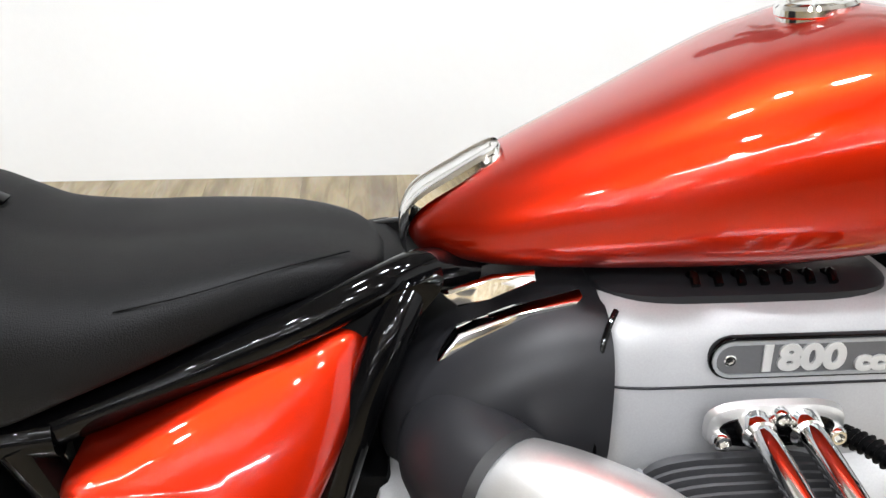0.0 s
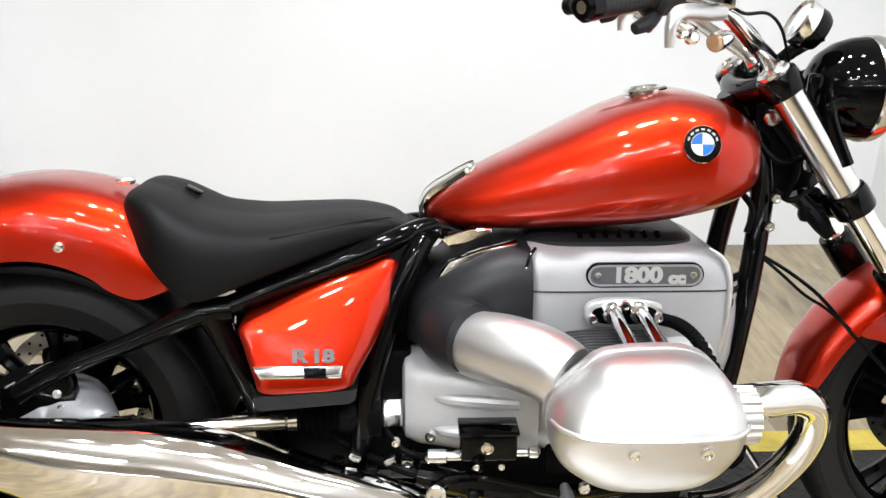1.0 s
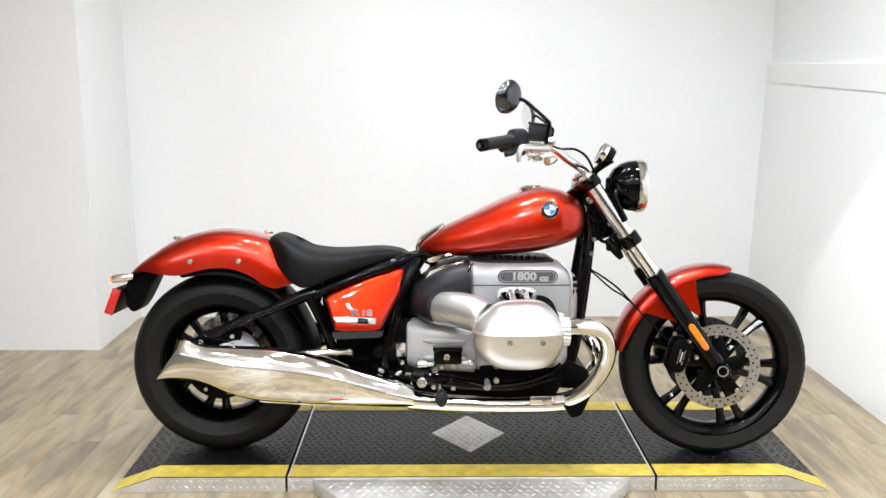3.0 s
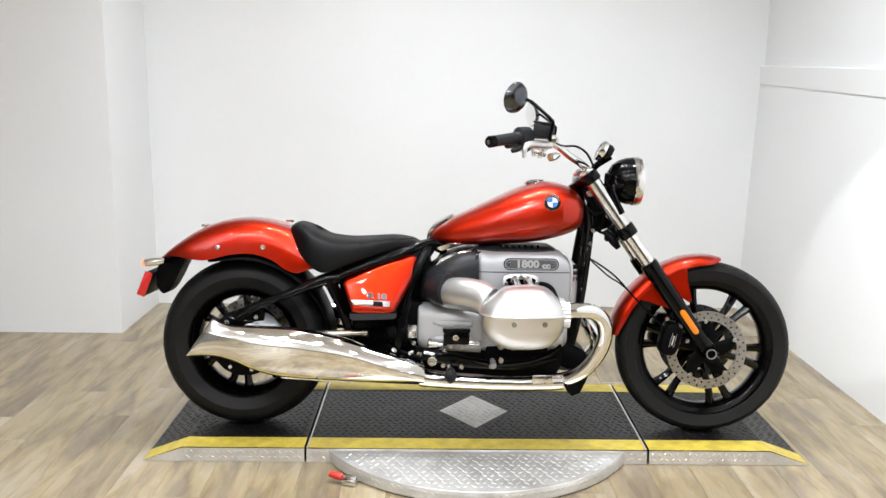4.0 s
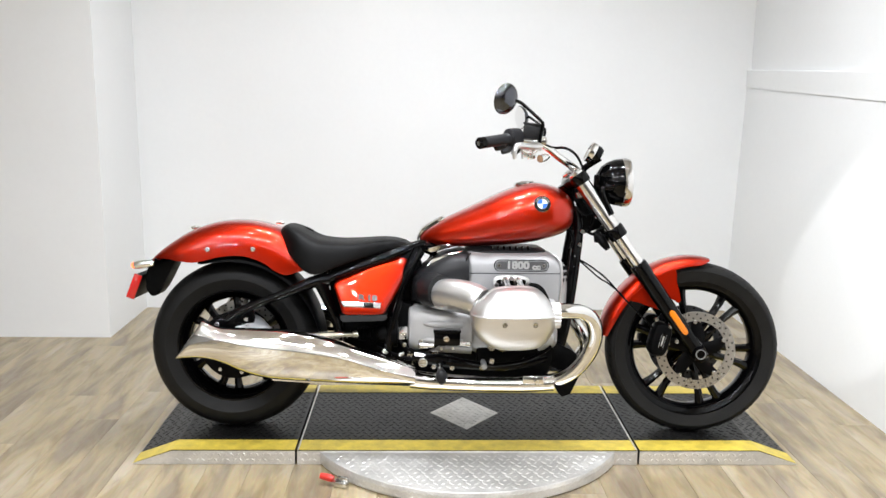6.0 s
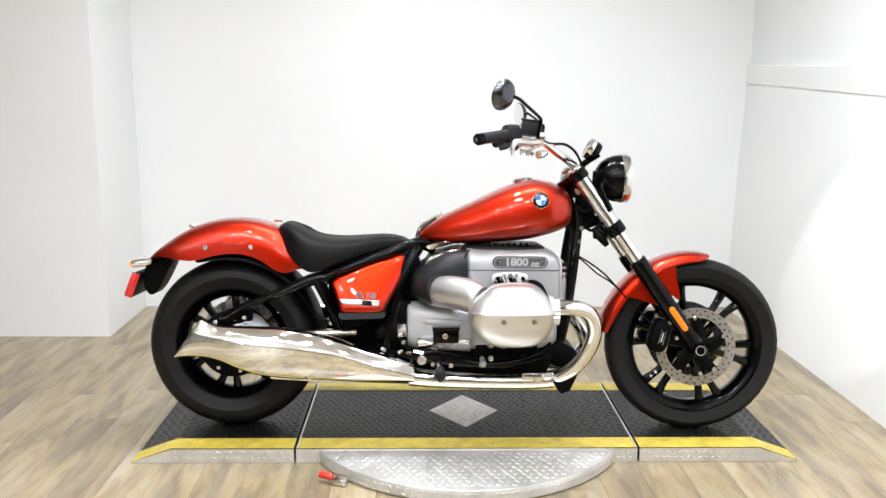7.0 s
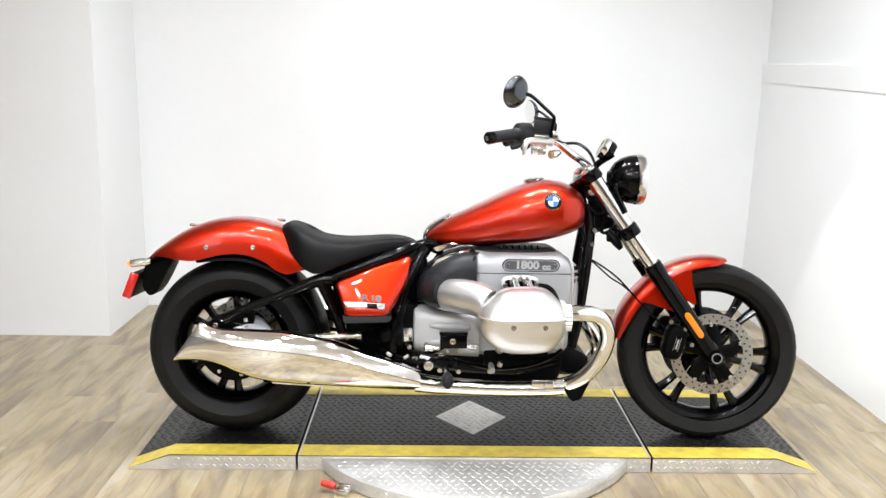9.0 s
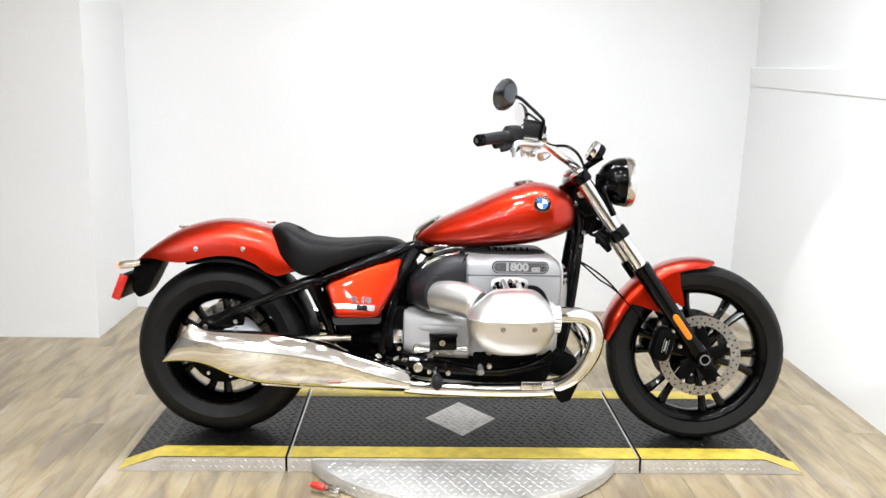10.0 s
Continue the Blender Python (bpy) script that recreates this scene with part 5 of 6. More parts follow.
# ---- exhaust ----
for s in (-1, 1):
    bm = bmesh.new()
    pts = [(0.272, 0.395, 0.583), (0.325, 0.386, 0.584), (0.376, 0.362, 0.574), (0.414, 0.334, 0.544), (0.432, 0.305, 0.490), (0.422, 0.276, 0.425), (0.385, 0.250, 0.360), (0.335, 0.226, 0.316), (0.285, 0.207, 0.298)]
    if s > 0:
        pts = [(0.272, 0.38, 0.520), (0.36, 0.35, 0.475), (0.430, 0.30, 0.425), (0.475, 0.26, 0.375), (0.500, 0.25, 0.320), (0.492, 0.25, 0.275), (0.451, 0.24, 0.236), (0.38, 0.23, 0.225), (0.30, 0.24, 0.240)]
    tube(bm, [sided(p, s) for p in pts], 0.0265, 24)
    header = part("exhaust_header", bm, CHROME, bike, "polished chrome exhaust header pipe")
    bm = bmesh.new()
    tube(bm, [sided(p, s) for p in [(0.300, 0.252, 0.298), (0.25, 0.251, 0.294), (0.10, 0.25, 0.291), (-0.10, 0.25, 0.299), (-0.205, 0.25, 0.310)]], [0.0275, 0.029, 0.029, 0.031, 0.034], 24)
    pipe = part("exhaust_pipe", bm, CHROME, bike, "chrome exhaust pipe")
    bm = bmesh.new()
    lathe(bm, [(0.0280, 0), (0.0300, 0.001), (0.0300, 0.006), (0.0280, 0.007)], (0.292, s * 0.252, 0.297), (1, 0, 0.05), 24)
    part("pipe_clamp", bm, CHROME, pipe)
    bm = bmesh.new()
    rbox(bm, (0.225, s * 0.279, 0.312), (0.075, 0.008, 0.030), 0.004)
    bolt_head(bm, (0.235, s * 0.283, 0.306), (0, s, 0), 0.009, 0.008)
    part("heat_shield", bm, CHROME, pipe, "chrome heat shield with screw")
    # fishtail silencer: tall and narrow towards the swept tail, with a crease along the flank
    bm = bmesh.new()
    st = [(-0.190, 0.284, 0.357, 0.037, 0), (-0.26, 0.286, 0.380, 0.044, 0), (-0.36, 0.290, 0.412, 0.052, 0), (-0.45, 0.295, 0.444, 0.057, 0), (-0.545, 0.300, 0.468, 0.060, 0), (-0.63, 0.305, 0.482, 0.060, 0), (-0.70, 0.311, 0.487, 0.057, 0),
          (-0.755, 0.322, 0.489, 0.052, 0), (-0.80, 0.340, 0.490, 0.046, 0.01), (-0.835, 0.360, 0.491, 0.040, 0.022), (-0.870, 0.376, 0.493, 0.032, 0.045), (-0.900, 0.381, 0.501, 0.025, 0.072), (-0.925, 0.379, 0.511, 0.018, 0.096), (-0.932, 0.378, 0.512, 0.012, 0.095)]
    rings = []
    for x, zb, zt, w, lean in curve_points(st, 4):
        zm = zb + (zt - zb) * (0.5 + 0.16 * min(1, max(0, (-0.2 - x) / 0.2)))
        half = curve_points([(0, zb), (0.55, zb + 0.012), (0.92, zb + (zm - zb) * 0.55), (1.0, zm - 0.004), (0.985, zm + 0.005), (0.86, zm + (zt - zm) * 0.40), (0.66, zm + (zt - zm) * 0.76), (0.42, zt - 0.003), (0, zt)], 3)
        row = [(x - lean * (1 - (z - zb) / (zt - zb)) ** 1.0, w * u, z) for u, z in half]
        rings.append([(a, s * (0.25 + b), c) for a, b, c in row] + [(a, s * (0.25 - b), c) for a, b, c in reversed(row[1:-1])])
    loft(bm, rings)
    muffler = part("silencer", bm, CHROME, bike, "polished chrome fishtail silencer", angle=40)
    bm = bmesh.new()
    prism(bm, [(-0.70, 0.318), (-0.45, 0.301), (-0.45, 0.288), (-0.69, 0.303)], s * 0.240, s * 0.256, 0.003)
    part("silencer_flange", bm, CHROME, muffler)

# ---- front end, turned with the steering ----


def leg_point(d, y, off=0.0):
    """A point d metres up the fork leg from the axle."""
    return FA + RAKE * d + Vector((0.8146, 0, 0.580)) * off + Vector((0, y, 0))


for s in (-1, 1):
    y = 0.112 * s
    bm = bmesh.new()
    tube(bm, [leg_point(-0.035, y), leg_point(0.0, y), leg_point(0.10, y), leg_point(0.30, y), leg_point(0.385, y), leg_point(0.395, y)], [0.020, 0.027, 0.028, 0.031, 0.032, 0.028], 20, 4)
    slider = part("fork_slider", bm, BLACK_GLOSS, bike, "gloss black lower fork leg", FORK)
    bm = bmesh.new()
    tube(bm, [leg_point(0.38, y), leg_point(0.56, y)], 0.0235, 20, 2)
    part("fork_tube", bm, CHROME, slider, "chrome inner fork tube")
    bm = bmesh.new()
    tube(bm, [leg_point(0.525, y), leg_point(0.545, y), leg_point(0.755, y), leg_point(0.775, y)], [0.027, 0.0275, 0.0275, 0.027], 24, 3)
    part("fork_sleeve", bm, SATIN_CHROME, slider, "brushed chrome fork sleeve")
    bm = bmesh.new()
    tube(bm, [leg_point(0.512, y), leg_point(0.517, y), leg_point(0.550, y), leg_point(0.555, y)], [0.031, 0.0345, 0.0345, 0.031], 20, 2)
    part("lower_clamp", bm, BLACK_GLOSS, slider, "gloss black fork clamp")
    bm = bmesh.new()
    tube(bm, [leg_point(0.748, y), leg_point(0.753, y), leg_point(0.782, y), leg_point(0.787, y)], [0.031, 0.0345, 0.0345, 0.031], 20, 2)
    part("upper_clamp", bm, BLACK_GLOSS, slider, "gloss black fork clamp")
    part("fork_cap", lathe(bmesh.new(), [(0.027, -0.004), (0.027, 0.004), (0.022, 0.008), (0.013, 0.010), (0.010, 0.006)], leg_point(0.789, y), RAKE, 20), BOLT, slider, "bright fork cap nut", angle=20)
    bm = bmesh.new()
    lathe(bm, [(0.026, 0), (0.028, 0.012), (0.024, 0.020), (0.016, 0.021), (0.014, 0.012), (0.004, 0.012)], FA + Vector((0, s * 0.128, 0)), (0, s, 0), 24)
    part("axle_end", bm, BLACK_GLOSS, slider, "hollow axle end")
    part("axle_ring", torus_profile(bmesh.new(), [(0.0185, 0.0195), (0.0185, 0.0215), (0.0150, 0.0215), (0.0150, 0.0195)], FA + Vector((0, s * 0.128, 0)), (0, s, 0), 28), GREY_METAL, slider, "bare metal ring")
    bm = bmesh.new()
    out = [leg_point(d - 0.040, 0, o - 0.019) for d, o in ((0.130, 0.012), (0.127, 0.019), (0.130, 0.026), (0.138, 0.030), (0.222, 0.030), (0.230, 0.026), (0.233, 0.019), (0.230, 0.012), (0.222, 0.008), (0.138, 0.008))]
    prism(bm, [(p.x, p.z) for p in out], s * 0.137, s * 0.146, 0.002)
    part("amber_reflector", bm, AMBER, slider, "amber side reflector")
    # caliper behind the leg
    bm = bmesh.new()
    c = FA + Vector((-0.125, 0, 0.045))
    rr = [super_ring((c.x - 0.012, s * yy, c.z), a, b, Vector((0.25, 0, 0.97)), Vector((0.97, 0, -0.25)), 3.5, 28) for yy, a, b in ((0.055, 0.056, 0.030), (0.065, 0.062, 0.036), (0.105, 0.062, 0.036), (0.118, 0.055, 0.030), (0.122, 0.045, 0.022))]
    loft(bm, rr)
    cal = part("brake_caliper", bm, BLACK_SATIN, bike, "black brake caliper", FORK)
    bm = bmesh.new()
    rr = [super_ring((c.x - 0.008, s * yy, c.z - 0.003), 0.030, 0.010, Vector((0.25, 0, 0.97)), Vector((0.97, 0, -0.25)), 3, 20) for yy in (0.120, 0.1235)]
    loft(bm, rr)
    badge_face = part("caliper_badge", bm, BLACK_GLOSS, cal, "black maker's badge with white bars")
    bm = bmesh.new()
    up, across = Vector((0.25, 0, 0.97)), Vector((0.97, 0, -0.25))
    mid_b = Vector((c.x - 0.008, s * 0.1236, c.z - 0.003))
    for u0, w0, u1, w1 in ((-0.026, -0.0085, 0.026, -0.0075), (-0.026, 0.0075, 0.026, 0.0085), (-0.018, -0.0025, 0.018, 0.0025)):
        loft(bm, [[mid_b + up * a + across * b + Vector((0, s * h, 0)) for a, b in ((u0, w0), (u1, w0), (u1, w1), (u0, w1))] for h in (0.0, 0.0008)])
    part("badge_bar", bm, LETTER, badge_face, "pale bars", smooth=False)
    for q in ((0.02, 0.05), (0.045, -0.005), (0.012, 0.085), (-0.03, 0.075)):
        part("caliper_bolt", bolt_head(bmesh.new(), (c.x + q[0], s * 0.108, c.z + q[1]), (0, s, 0), 0.009, 0.012), BOLT, cal, "zinc bolt")
    bm = bmesh.new()
    tube(bm, [(c.x + 0.0, s * 0.095, c.z + 0.05), (c.x + 0.05, s * 0.098, c.z + 0.03), (FA.x - 0.02, s * 0.10, FA.z + 0.06)], 0.014, 10)
    part("caliper_mount", bm, BLACK_GLOSS, cal)
for d in (0.530, 0.768):
    bm = bmesh.new()
    tube(bm, [leg_point(d, -0.112), leg_point(d, -0.05, -0.03), leg_point(d, 0.05, -0.03), leg_point(d, 0.112)], 0.022, 14, 4)
    part("fork_yoke", bm, BLACK_GLOSS, bike, "gloss black fork yoke", FORK)
part("wheel_axle", lathe(bmesh.new(), [(0.012, -0.12), (0.012, 0.12)], FA, (0, 1, 0), 16), GREY_METAL, bike, "bare metal axle", FORK)

# headlamp
LC = unsteered(0.546, -0.02, 0.986)
LC.y = 0
FWD = Vector((0.985, 0.15, -0.02)).normalized()
bm = bmesh.new()
lathe(bm, [(0.004, -0.082), (0.034, -0.077), (0.058, -0.062), (0.075, -0.038), (0.084, -0.012), (0.0865, 0.014)], LC, FWD, 40)
lamp = part("headlamp", bm, BLACK_GLOSS, bike, "gloss black headlamp bowl with a chrome rim", STEER)
bm = bmesh.new()
torus_profile(bm, [(0.0865, 0.010), (0.0890, 0.013), (0.0885, 0.030), (0.084, 0.040), (0.078, 0.040), (0.078, 0.010)], LC, FWD, 48)
part("lamp_rim", bm, SATIN_CHROME, lamp, "chrome headlamp rim")
part("lamp_glass", lathe(bmesh.new(), [(0.079, 0.030), (0.060, 0.035), (0.030, 0.037), (0.004, 0.038)], LC, FWD, 40), GLASS, lamp, "clear headlamp lens")
bm = bmesh.new()
for s in (-1, 1):
    bm = bmesh.new()
    tube(bm, [LC + Vector((-0.02, s * 0.084, 0.0)), LC + Vector((-0.06, s * 0.095, -0.01)), leg_point(0.62, s * 0.112, 0.02)], [0.012, 0.010, 0.014], 10)
    part("lamp_ear", bm, BLACK_GLOSS, lamp, "black headlamp bracket")
bm = bmesh.new()
rbox(bm, LC + Vector((-0.078, -0.05, 0.01)), (0.022, 0.02, 0.055), 0.006)
part("lamp_box", bm, BLACK_GLOSS, lamp)
# round gauge
GC = unsteered(0.446, 0.0, 1.096)
GC.y = 0
GN = Vector((-0.84, 0, 0.45)).normalized()
bm = bmesh.new()
lathe(bm, [(0.010, -0.040), (0.030, -0.037), (0.036, -0.026), (0.037, 0.0), (0.035, 0.006)], GC, GN, 36)
gauge = part("gauge", bm, BLACK_GLOSS, bike, "round black gauge with a chrome bezel", STEER)
bm = bmesh.new()
torus_profile(bm, [(0.037, -0.012), (0.0385, -0.008), (0.0385, 0.008), (0.035, 0.011), (0.032, 0.007), (0.032, -0.012)], GC, GN, 36)
part("gauge_bezel", bm, CHROME, gauge, "chrome bezel")
part("gauge_glass", lathe(bmesh.new(), [(0.033, 0.006), (0.02, 0.009), (0.002, 0.010)], GC, GN, 30), GLASS, gauge)
bm = bmesh.new()
tube(bm, [GC - GN * 0.04, GC + Vector((-0.02, 0, -0.06)), leg_point(0.768, 0, 0.0)], 0.012, 10)
part("gauge_stalk", bm, BLACK_GLOSS, gauge)

# handlebar
GRIP_END = on_bar(0.011, -0.375, 1.147)
GRIP_IN = on_bar(0.115, -0.295, 1.158)
for s in (-1, 1):
    def P(v):
        return (v[0], v[1] if s < 0 else -v[1], v[2])
    a, b = GRIP_IN, GRIP_END
    d = (b - a).normalized()
    riser, bend = on_bar(0.378, -0.07, 1.038), on_bar(0.312, -0.14, 1.083)
    knee = on_bar(0.225, -0.225, 1.140)
    bm = bmesh.new()
    base = Vector((riser.x + 0.012, riser.y, riser.z - 0.03))
    tube(bm, [P(base), P(riser), P(bend), P(knee), P(a), P(a + d * 0.03)], [0.016, 0.0145, 0.0135, 0.0125, 0.0125, 0.012], 16)
    bar = part("handlebar", bm, CHROME, bike, "chrome handlebar half", LEAN_BAR)
    bm = bmesh.new()
    prof = [(0.017, 0.0), (0.0205, 0.003), (0.0205, 0.010), (0.0190, 0.013)]
    for k in range(10):
        prof += [(0.0188, 0.018 + 0.0085 * k), (0.0185, 0.020 + 0.0085 * k), (0.0185, 0.0235 + 0.0085 * k), (0.0188, 0.0255 + 0.0085 * k)]
    lathe(bm, prof + [(0.0185, 0.108), (0.012, 0.109)], P(a), P(d), 20)
    part("grip", bm, DUCT, bar, "black rubber grip")
    bm = bmesh.new()
    lathe(bm, [(0.016, 0), (0.0195, 0.003), (0.0195, 0.020), (0.015, 0.026), (0.009, 0.026), (0.008, 0.020), (0.002, 0.020)], P(a + d * 0.108), P(d), 20)
    part("bar_end", bm, BLACK_GLOSS, bar, "black bar end weight")
    part("bar_end_cap", lathe(bmesh.new(), [(0.009, 0), (0.008, 0.004), (0.002, 0.004)], P(a + d * 0.129), P(d), 14), BOLT, bar)
    bm = bmesh.new()
    m0 = a - d * 0.015
    rr = []
    for f, r in ((-0.035, 0.018), (-0.031, 0.027), (-0.005, 0.030), (0.014, 0.030), (0.020, 0.022)):
        q = m0 + d * f
        u = Vector((0, 0, 1))
        u = (u - d * u.dot(d)).normalized()
        v = d.cross(u)
        rr.append([P(q + u * r * 1.1 * math.cos(t) + v * r * math.sin(t)) for t in np.linspace(0, 2 * math.pi, 20, False)])
    loft(bm, rr)
    part("switch_housing", bm, DUCT, bar, "black switch housing")
    bm = bmesh.new()
    tube(bm, [P(m0 + Vector((0.0, 0, -0.024))), P(m0 + d * 0.03 + Vector((0.01, 0, -0.034))), P(m0 + d * 0.05 + Vector((0.004, 0, -0.040)))], [0.010, 0.011, 0.008], 10)
    part("switch_pod", bm, DUCT, bar)
    # reservoir over the clamp, lever below it
    r0 = on_bar(0.196, -0.265, 1.184)
    bm = bmesh.new()
    rbox(bm, P(r0 - Vector((0, 0, 0.006))), (0.060, 0.05, 0.048), 0.006, Matrix.Rotation(radians(8), 3, "Y"))
    rbox(bm, P(r0 + Vector((0.002, 0, 0.020))), (0.064, 0.056, 0.007), 0.003, Matrix.Rotation(radians(8), 3, "Y"))
    part("fluid_reservoir", bm, DUCT, bar, "black brake fluid reservoir")
    bm = bmesh.new()
    l0 = on_bar(0.226, -0.255, 1.130)
    tube(bm, [P(l0), P(on_bar(0.195, -0.29, 1.133)), P(on_bar(0.160, -0.325, 1.138)), P(on_bar(0.138, -0.345, 1.136)), P(on_bar(0.130, -0.352, 1.118)), P(on_bar(0.130, -0.352, 1.096))], [0.011, 0.011, 0.0105, 0.010, 0.008, 0.006], 12, 5, 1.0)
    part("lever", bm, BRUSHED, bar, "polished hand lever")
    bm = bmesh.new()
    rbox(bm, P(on_bar(0.225, -0.24, 1.148)), (0.05, 0.035, 0.03), 0.006)
    part("lever_clamp", bm, CHROME, bar, "chrome lever clamp")
    bm = bmesh.new()
    tube(bm, [P(on_bar(0.165, -0.25, 1.118)), P(on_bar(0.18, -0.24, 1.110)), P(on_bar(0.20, -0.22, 1.106))], [0.008, 0.011, 0.008], 12)
    for fx, fz, fr in ((0.178, 1.100, 0.008), (0.192, 1.094, 0.010), (0.172, 1.112, 0.006)):
        lathe(bm, [(fr * 0.7, 0), (fr, 0.002), (fr, 0.012), (fr * 0.6, 0.016)], P(on_bar(fx, -0.235, fz)), (0.3, -0.9 if s < 0 else 0.9, 0.1), 12)
    part("bar_fitting", bm, CHROME, bar, "chrome banjo bolts and fittings")
    bm = bmesh.new()
    lift = Vector((-0.045, 0, 0.030)) if s > 0 else Vector()
    tube(bm, [P(on_bar(0.262, -0.20, 1.092) + lift), P(on_bar(0.248, -0.215, 1.090) + lift), P(on_bar(0.230, -0.232, 1.087) + lift)], [0.008, 0.013, 0.014], 18)
    front_ind = part("front_indicator", bm, CHROME, bar, "chrome bullet indicator under the bar")
    part("front_indicator_lens", lathe(bmesh.new(), [(0.0125, 0), (0.010, 0.005), (0.002, 0.007)], P(on_bar(0.230, -0.232, 1.087) + lift), (-0.7, -0.7 if s < 0 else 0.7, -0.05), 18), PALE_AMBER, bar, "pale amber lens")
    bm = bmesh.new()
    tube(bm, [P(on_bar(0.235, -0.25, 1.142)), P(on_bar(0.272, -0.22, 1.126)), P(on_bar(0.33, -0.16, 1.120)), P(on_bar(0.38, -0.10, 1.088)), P(on_bar(0.415, -0.06, 1.03))], 0.0026, 8)
    part("control_cable", bm, BLACK_SATIN, bar, "thin black control cable")
    # mirror
    mc = on_bar(0.088, -0.455, 1.290) + (Vector((0.010, 0.0, -0.010)) if s > 0 else Vector())
    foot = on_bar(0.203, -0.27, 1.195)
    bm = bmesh.new()
    tube(bm, [P(on_bar(0.216, -0.305, 1.146)), P(on_bar(0.222, -0.305, 1.180)), P(on_bar(0.226, -0.305, 1.206)), P(on_bar(0.217, -0.312, 1.219)), P(on_bar(0.176, -0.37, 1.251)), P(on_bar(0.136, -0.44, 1.279)), P(on_bar(0.100, -0.462, 1.290))], 0.0056, 10)
    part("mirror_stem", bm, BLACK_GLOSS, bar, "black mirror stem")
    gn = Vector((-0.74, 0.60, 0.28)) if s < 0 else Vector((-0.86, -0.48, -0.10))
    bm = bmesh.new()
    lathe(bm, [(0.003, -0.026), (0.018, -0.024), (0.037, -0.015), (0.047, -0.004), (0.0495, 0.004), (0.047, 0.007)], P(mc), gn, 32)
    shell = part("mirror_shell", bm, SMOKE, bar, "round dark polished mirror shell")
    part("mirror_glass", lathe(bmesh.new(), [(0.0465, 0.004), (0.0465, 0.0075), (0.002, 0.0078)], P(mc), gn, 32), MIRROR, bar, "round mirror glass")

# controls wiring between tank and fork
bm = bmesh.new()
for q in ([(0.40, -0.05, 0.94), (0.43, -0.07, 0.90), (0.45, -0.08, 0.86), (0.44, -0.07, 0.81)], [(0.39, -0.06, 0.90), (0.42, -0.08, 0.87), (0.47, -0.08, 0.88)], [(0.36, -0.05, 0.82), (0.38, -0.08, 0.79), (0.37, -0.09, 0.75)], [(0.41, -0.04, 0.84), (0.45, -0.06, 0.80), (0.49, -0.07, 0.82), (0.50, -0.08, 0.79)]):
    tube(bm, q, 0.006, 8)
part("wiring_loom", bm, BLACK_SATIN, bike, "black wiring around the steering head")
bm = bmesh.new()
prism(bm, [(0.378, 0.958), (0.43, 0.965), (0.485, 0.90), (0.497, 0.855), (0.485, 0.815), (0.415, 0.79), (0.388, 0.86)], -0.055, 0.055, 0.01)
part("head_cover", bm, BLACK_SATIN, bike, "black cover on the steering head")
for q in ((0.397, -0.075, 0.945), (0.409, -0.098, 0.815), (0.401, -0.105, 0.768)):
    part("frame_bolt", bolt_head(bmesh.new(), q, (0, -1, 0), 0.014 if q[0] < 0.401 else 0.009, 0.010), BOLT, bike, "zinc bolt")
bm = bmesh.new()
lathe(bm, [(0.012, 0), (0.0135, 0.003), (0.0135, 0.008), (0.010, 0.011), (0.002, 0.011)], (0.470, -0.076, 0.868), (0, -1, 0), 24)
lock_face = part("steering_lock", bm, BOLT, bike, "round zinc key lock")
bm = bmesh.new()
rbox(bm, (0.470, -0.0875, 0.868), (0.010, 0.002, 0.003), 0.0006, Matrix.Rotation(radians(-30), 3, "Y"))
part("key_slot", bm, BLACK_SATIN, lock_face, "dark key slot")
for s in (-1, 1):
    bm = bmesh.new()
    tube(bm, [(0.47, s * 0.09, 0.82), (0.50, s * 0.11, 0.79), (0.52, s * 0.115, 0.765)], [0.012, 0.016, 0.010], 10)
    rbox(bm, (0.488, s * 0.10, 0.80), (0.04, 0.03, 0.03), 0.008)
    part("front_indicator_mount", bm, BLACK_SATIN, bike, "black lamp mount", STEER)
bm = bmesh.new()
tube(bm, [(0.395, -0.09, 0.715), (0.44, -0.11, 0.69), (0.50, -0.12, 0.645), (0.56, -0.125, 0.58), (0.62, -0.125, 0.52), (0.68, -0.12, 0.46)], 0.0033, 8)
tube(bm, [(0.395, -0.09, 0.715), (0.43, -0.115, 0.685), (0.47, -0.125, 0.65), (0.51, -0.125, 0.625), (0.56, -0.122, 0.585)], 0.003, 8)
part("front_brake_hose", bm, BLACK_SATIN, bike, "black front brake hoses")

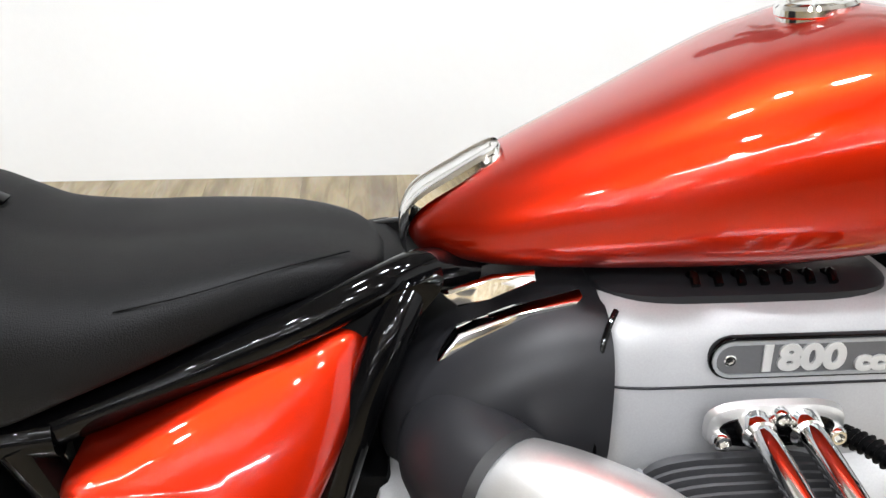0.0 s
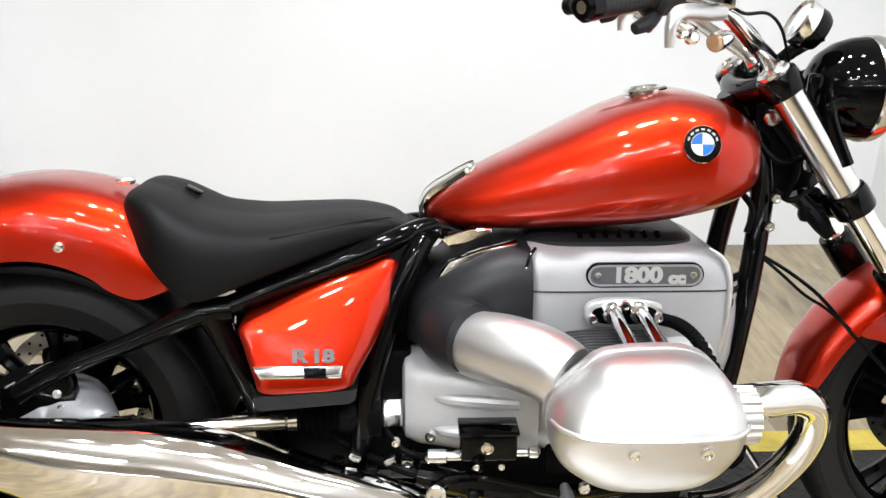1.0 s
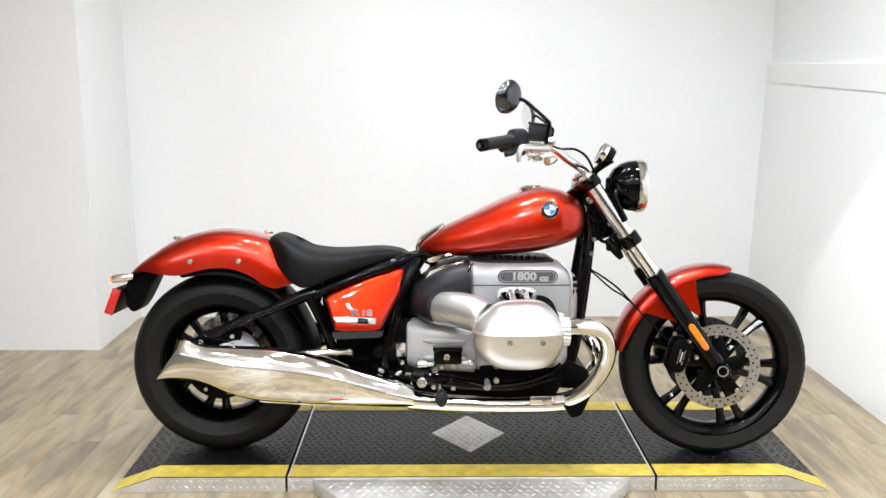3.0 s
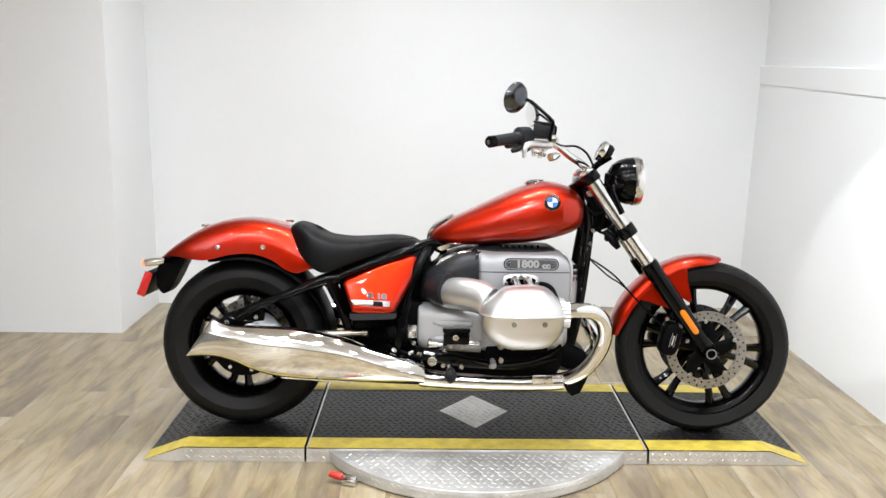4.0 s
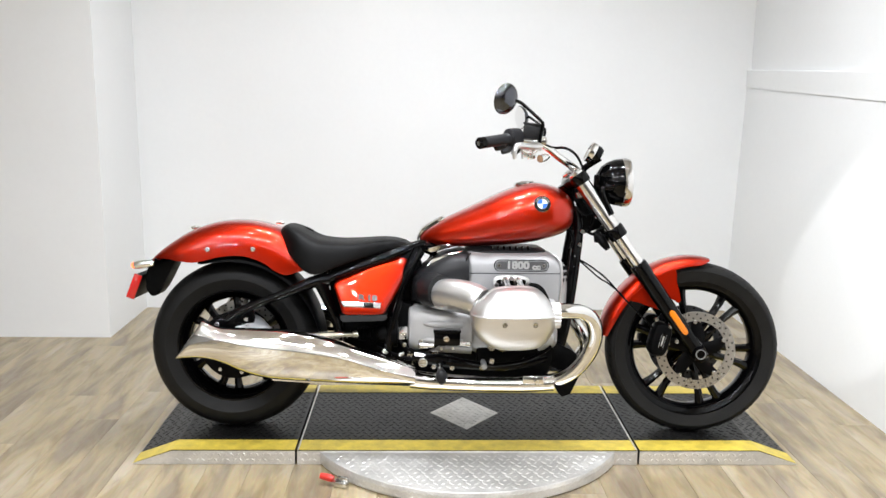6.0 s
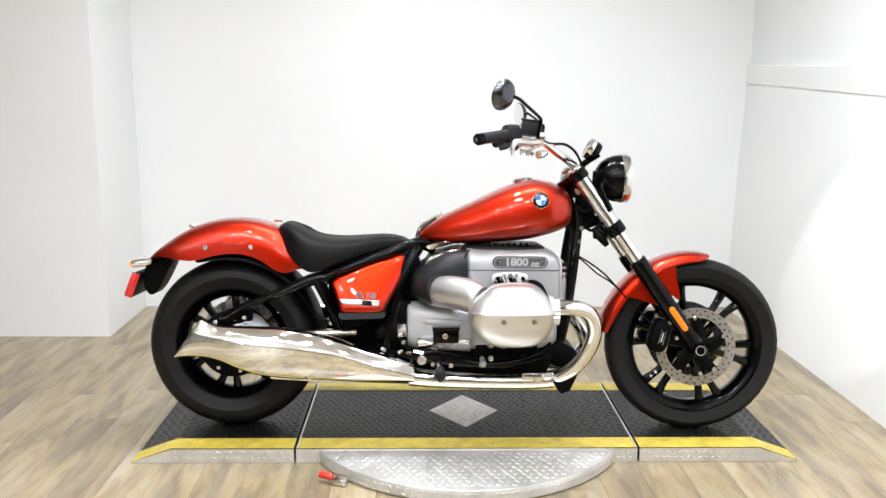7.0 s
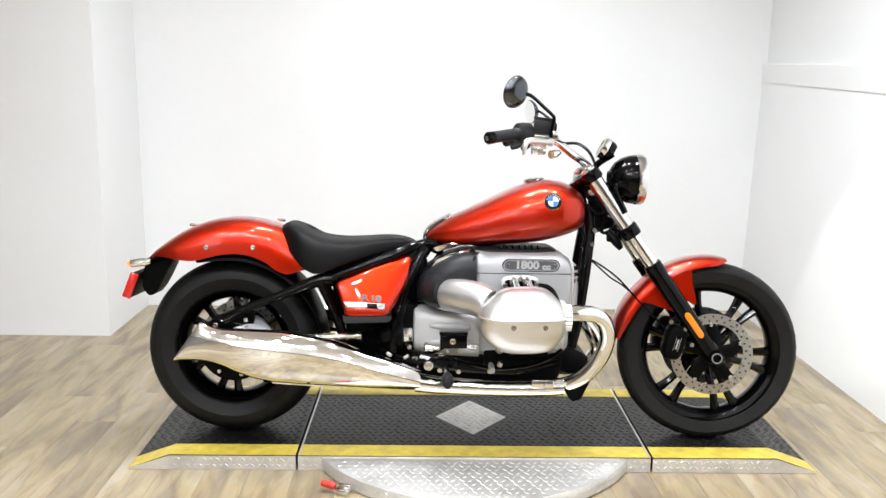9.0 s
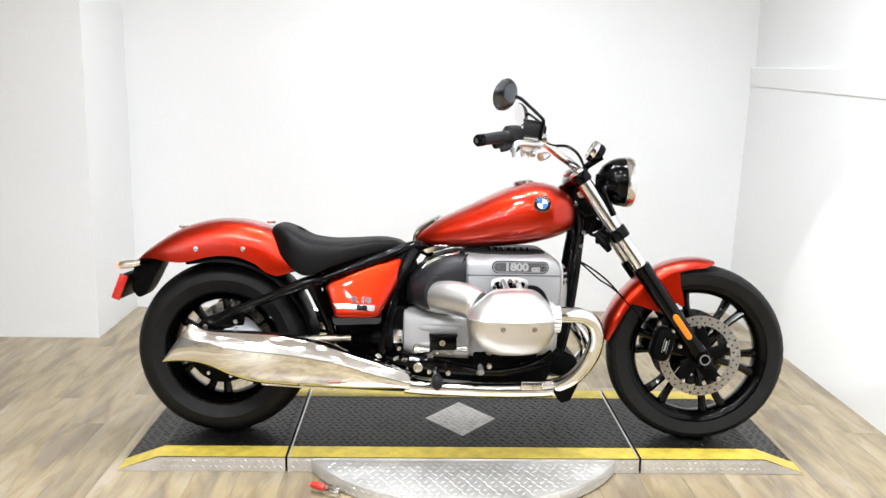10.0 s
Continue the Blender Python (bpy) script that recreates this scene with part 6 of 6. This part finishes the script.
# ---- tail ----
bm = bmesh.new()
prism(bm, [tuple(p) for p in curve_points([(-1.150, 0.690), (-1.075, 0.690), (-1.090, 0.640), (-1.135, 0.560), (-1.165, 0.555), (-1.180, 0.60), (-1.168, 0.66)], 4, True)], -0.055, 0.055, 0.006)
bracket = part("plate_bracket", bm, BLACK_SATIN, bike, "black number plate bracket")
bm = bmesh.new()
u = Vector((0.36, 0, 0.93)).normalized()
rbox(bm, (-1.205, 0, 0.592), (0.020, 0.19, 0.095), 0.004, Matrix.Rotation(radians(21), 3, "Y"))
part("tail_plate", bm, BLACK_SATIN, bracket, "black plate")
for s in (-1, 1):
    drop = 0.0 if s < 0 else 0.03
    bm = bmesh.new()
    rbox(bm, (-1.207, s * 0.098, 0.592), (0.030, 0.008, 0.092), 0.003, Matrix.Rotation(radians(21), 3, "Y"))
    part("side_reflector", bm, LENS_RED, bracket, "red rectangular reflector")
    bm = bmesh.new()
    tube(bm, [(-1.09, s * 0.05, 0.690 - drop), (-1.11, s * 0.085, 0.688 - drop), (-1.125, s * 0.11, 0.688 - drop)], 0.008, 10)
    part("indicator_arm", bm, BLACK_GLOSS, bracket)
    bm = bmesh.new()
    tube(bm, [(-1.128, s * 0.112, 0.689 - drop), (-1.142, s * 0.112, 0.689 - drop), (-1.172, s * 0.112, 0.686 - drop), (-1.198, s * 0.112, 0.682 - drop)], [0.008, 0.013, 0.015, 0.013], 16)
    ind = part("indicator", bm, CHROME, bike, "chrome bullet indicator with a lit red end")
    part("indicator_lens", lathe(bmesh.new(), [(0.0125, 0), (0.011, 0.006), (0.006, 0.010), (0.001, 0.011)], (-1.198, s * 0.112, 0.682 - drop), (-1, 0, -0.13), 16), TAIL_GLOW, ind, "glowing red lens")

# the whole body leans on its side stand, away from the open side; each assembly is slid and scaled along the camera's
# sight line to fit its view
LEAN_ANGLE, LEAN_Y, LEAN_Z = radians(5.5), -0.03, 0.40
VIEW_EYE = Vector((-0.165, -3.15, 1.335))
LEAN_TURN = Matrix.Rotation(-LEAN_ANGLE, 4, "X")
# extra depth shifts along that sight line, fitted to the nearer views
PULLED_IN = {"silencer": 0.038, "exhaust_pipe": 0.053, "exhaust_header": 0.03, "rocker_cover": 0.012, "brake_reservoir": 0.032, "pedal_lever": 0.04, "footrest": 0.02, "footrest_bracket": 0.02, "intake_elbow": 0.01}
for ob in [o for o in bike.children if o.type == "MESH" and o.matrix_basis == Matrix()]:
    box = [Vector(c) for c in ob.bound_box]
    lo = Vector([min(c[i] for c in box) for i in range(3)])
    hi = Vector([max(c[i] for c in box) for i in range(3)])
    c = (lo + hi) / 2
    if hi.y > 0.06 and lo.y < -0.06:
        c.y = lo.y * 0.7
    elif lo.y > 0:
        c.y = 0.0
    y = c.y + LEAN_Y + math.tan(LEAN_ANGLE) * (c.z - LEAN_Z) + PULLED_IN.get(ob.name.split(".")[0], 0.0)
    k = (y - VIEW_EYE.y) / (c.y - VIEW_EYE.y)
    seat_at = VIEW_EYE + (c - VIEW_EYE) * k
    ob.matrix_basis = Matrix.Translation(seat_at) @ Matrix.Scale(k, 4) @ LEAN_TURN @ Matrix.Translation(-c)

# ---- floor planks ----
PW, PLN = 0.152, 1.22
bm = bmesh.new()
rbox(bm, (0, 0, 0.0), (PW - 0.0006, PLN - 0.0006, 0.006), 0)
top = [e for e in bm.edges if all(v.co.z > 0 for v in e.verts)]
bmesh.ops.bevel(bm, geom=top, offset=0.0005, segments=1, affect="EDGES")
plank_mesh = bpy.data.meshes.new("plank")
bm.to_mesh(plank_mesh)
bm.free()
plank_mesh.materials.append(PLANK)
rng = random.Random(4)
far = bmesh.new()
px = FAR_LEFT + PW / 2
while px < FAR_RIGHT + PW / 2:
    py = FRONT - PLN * rng.random()
    end = (STEP_FACE if px < LEFT_STEP - PW / 2 else BAY_END if px > RIGHT + PW else BACK) + 0.1
    while py - PLN / 2 < end:
        turn = math.pi * rng.randint(0, 1)
        y0, y1 = max(py - PLN / 2, FRONT - 0.1), min(py + PLN / 2, end)
        whole = y1 - y0 > PLN - 0.001
        if -3.1 < px < RIGHT + PW and py > -4.2:
            mesh = plank_mesh
            if not whole:
                cut = rbox(bmesh.new(), (0, 0, 0), (PW - 0.0006, y1 - y0 - 0.0006, 0.006), 0)
                mesh = bpy.data.meshes.new("plank")
                cut.to_mesh(mesh)
                cut.free()
                mesh.materials.append(PLANK)
            ob = new("plank", mesh)
            ob.location = (px, (y0 + y1) / 2, -0.003)
            ob.rotation_euler = (0, 0, turn)
            ob.parent = floor
        else:
            loft(far, [[(px + a * (PW / 2 - 0.0003), b, z) for a, b in ((-1, y0), (1, y0), (1, y1 - 0.0006), (-1, y1 - 0.0006))] for z in (-0.006, 0.0)])
        py += PLN
    px += PW
part("plank_rest", far, PLANK, floor, "planks of the showroom behind", smooth=False, kind="stuff")
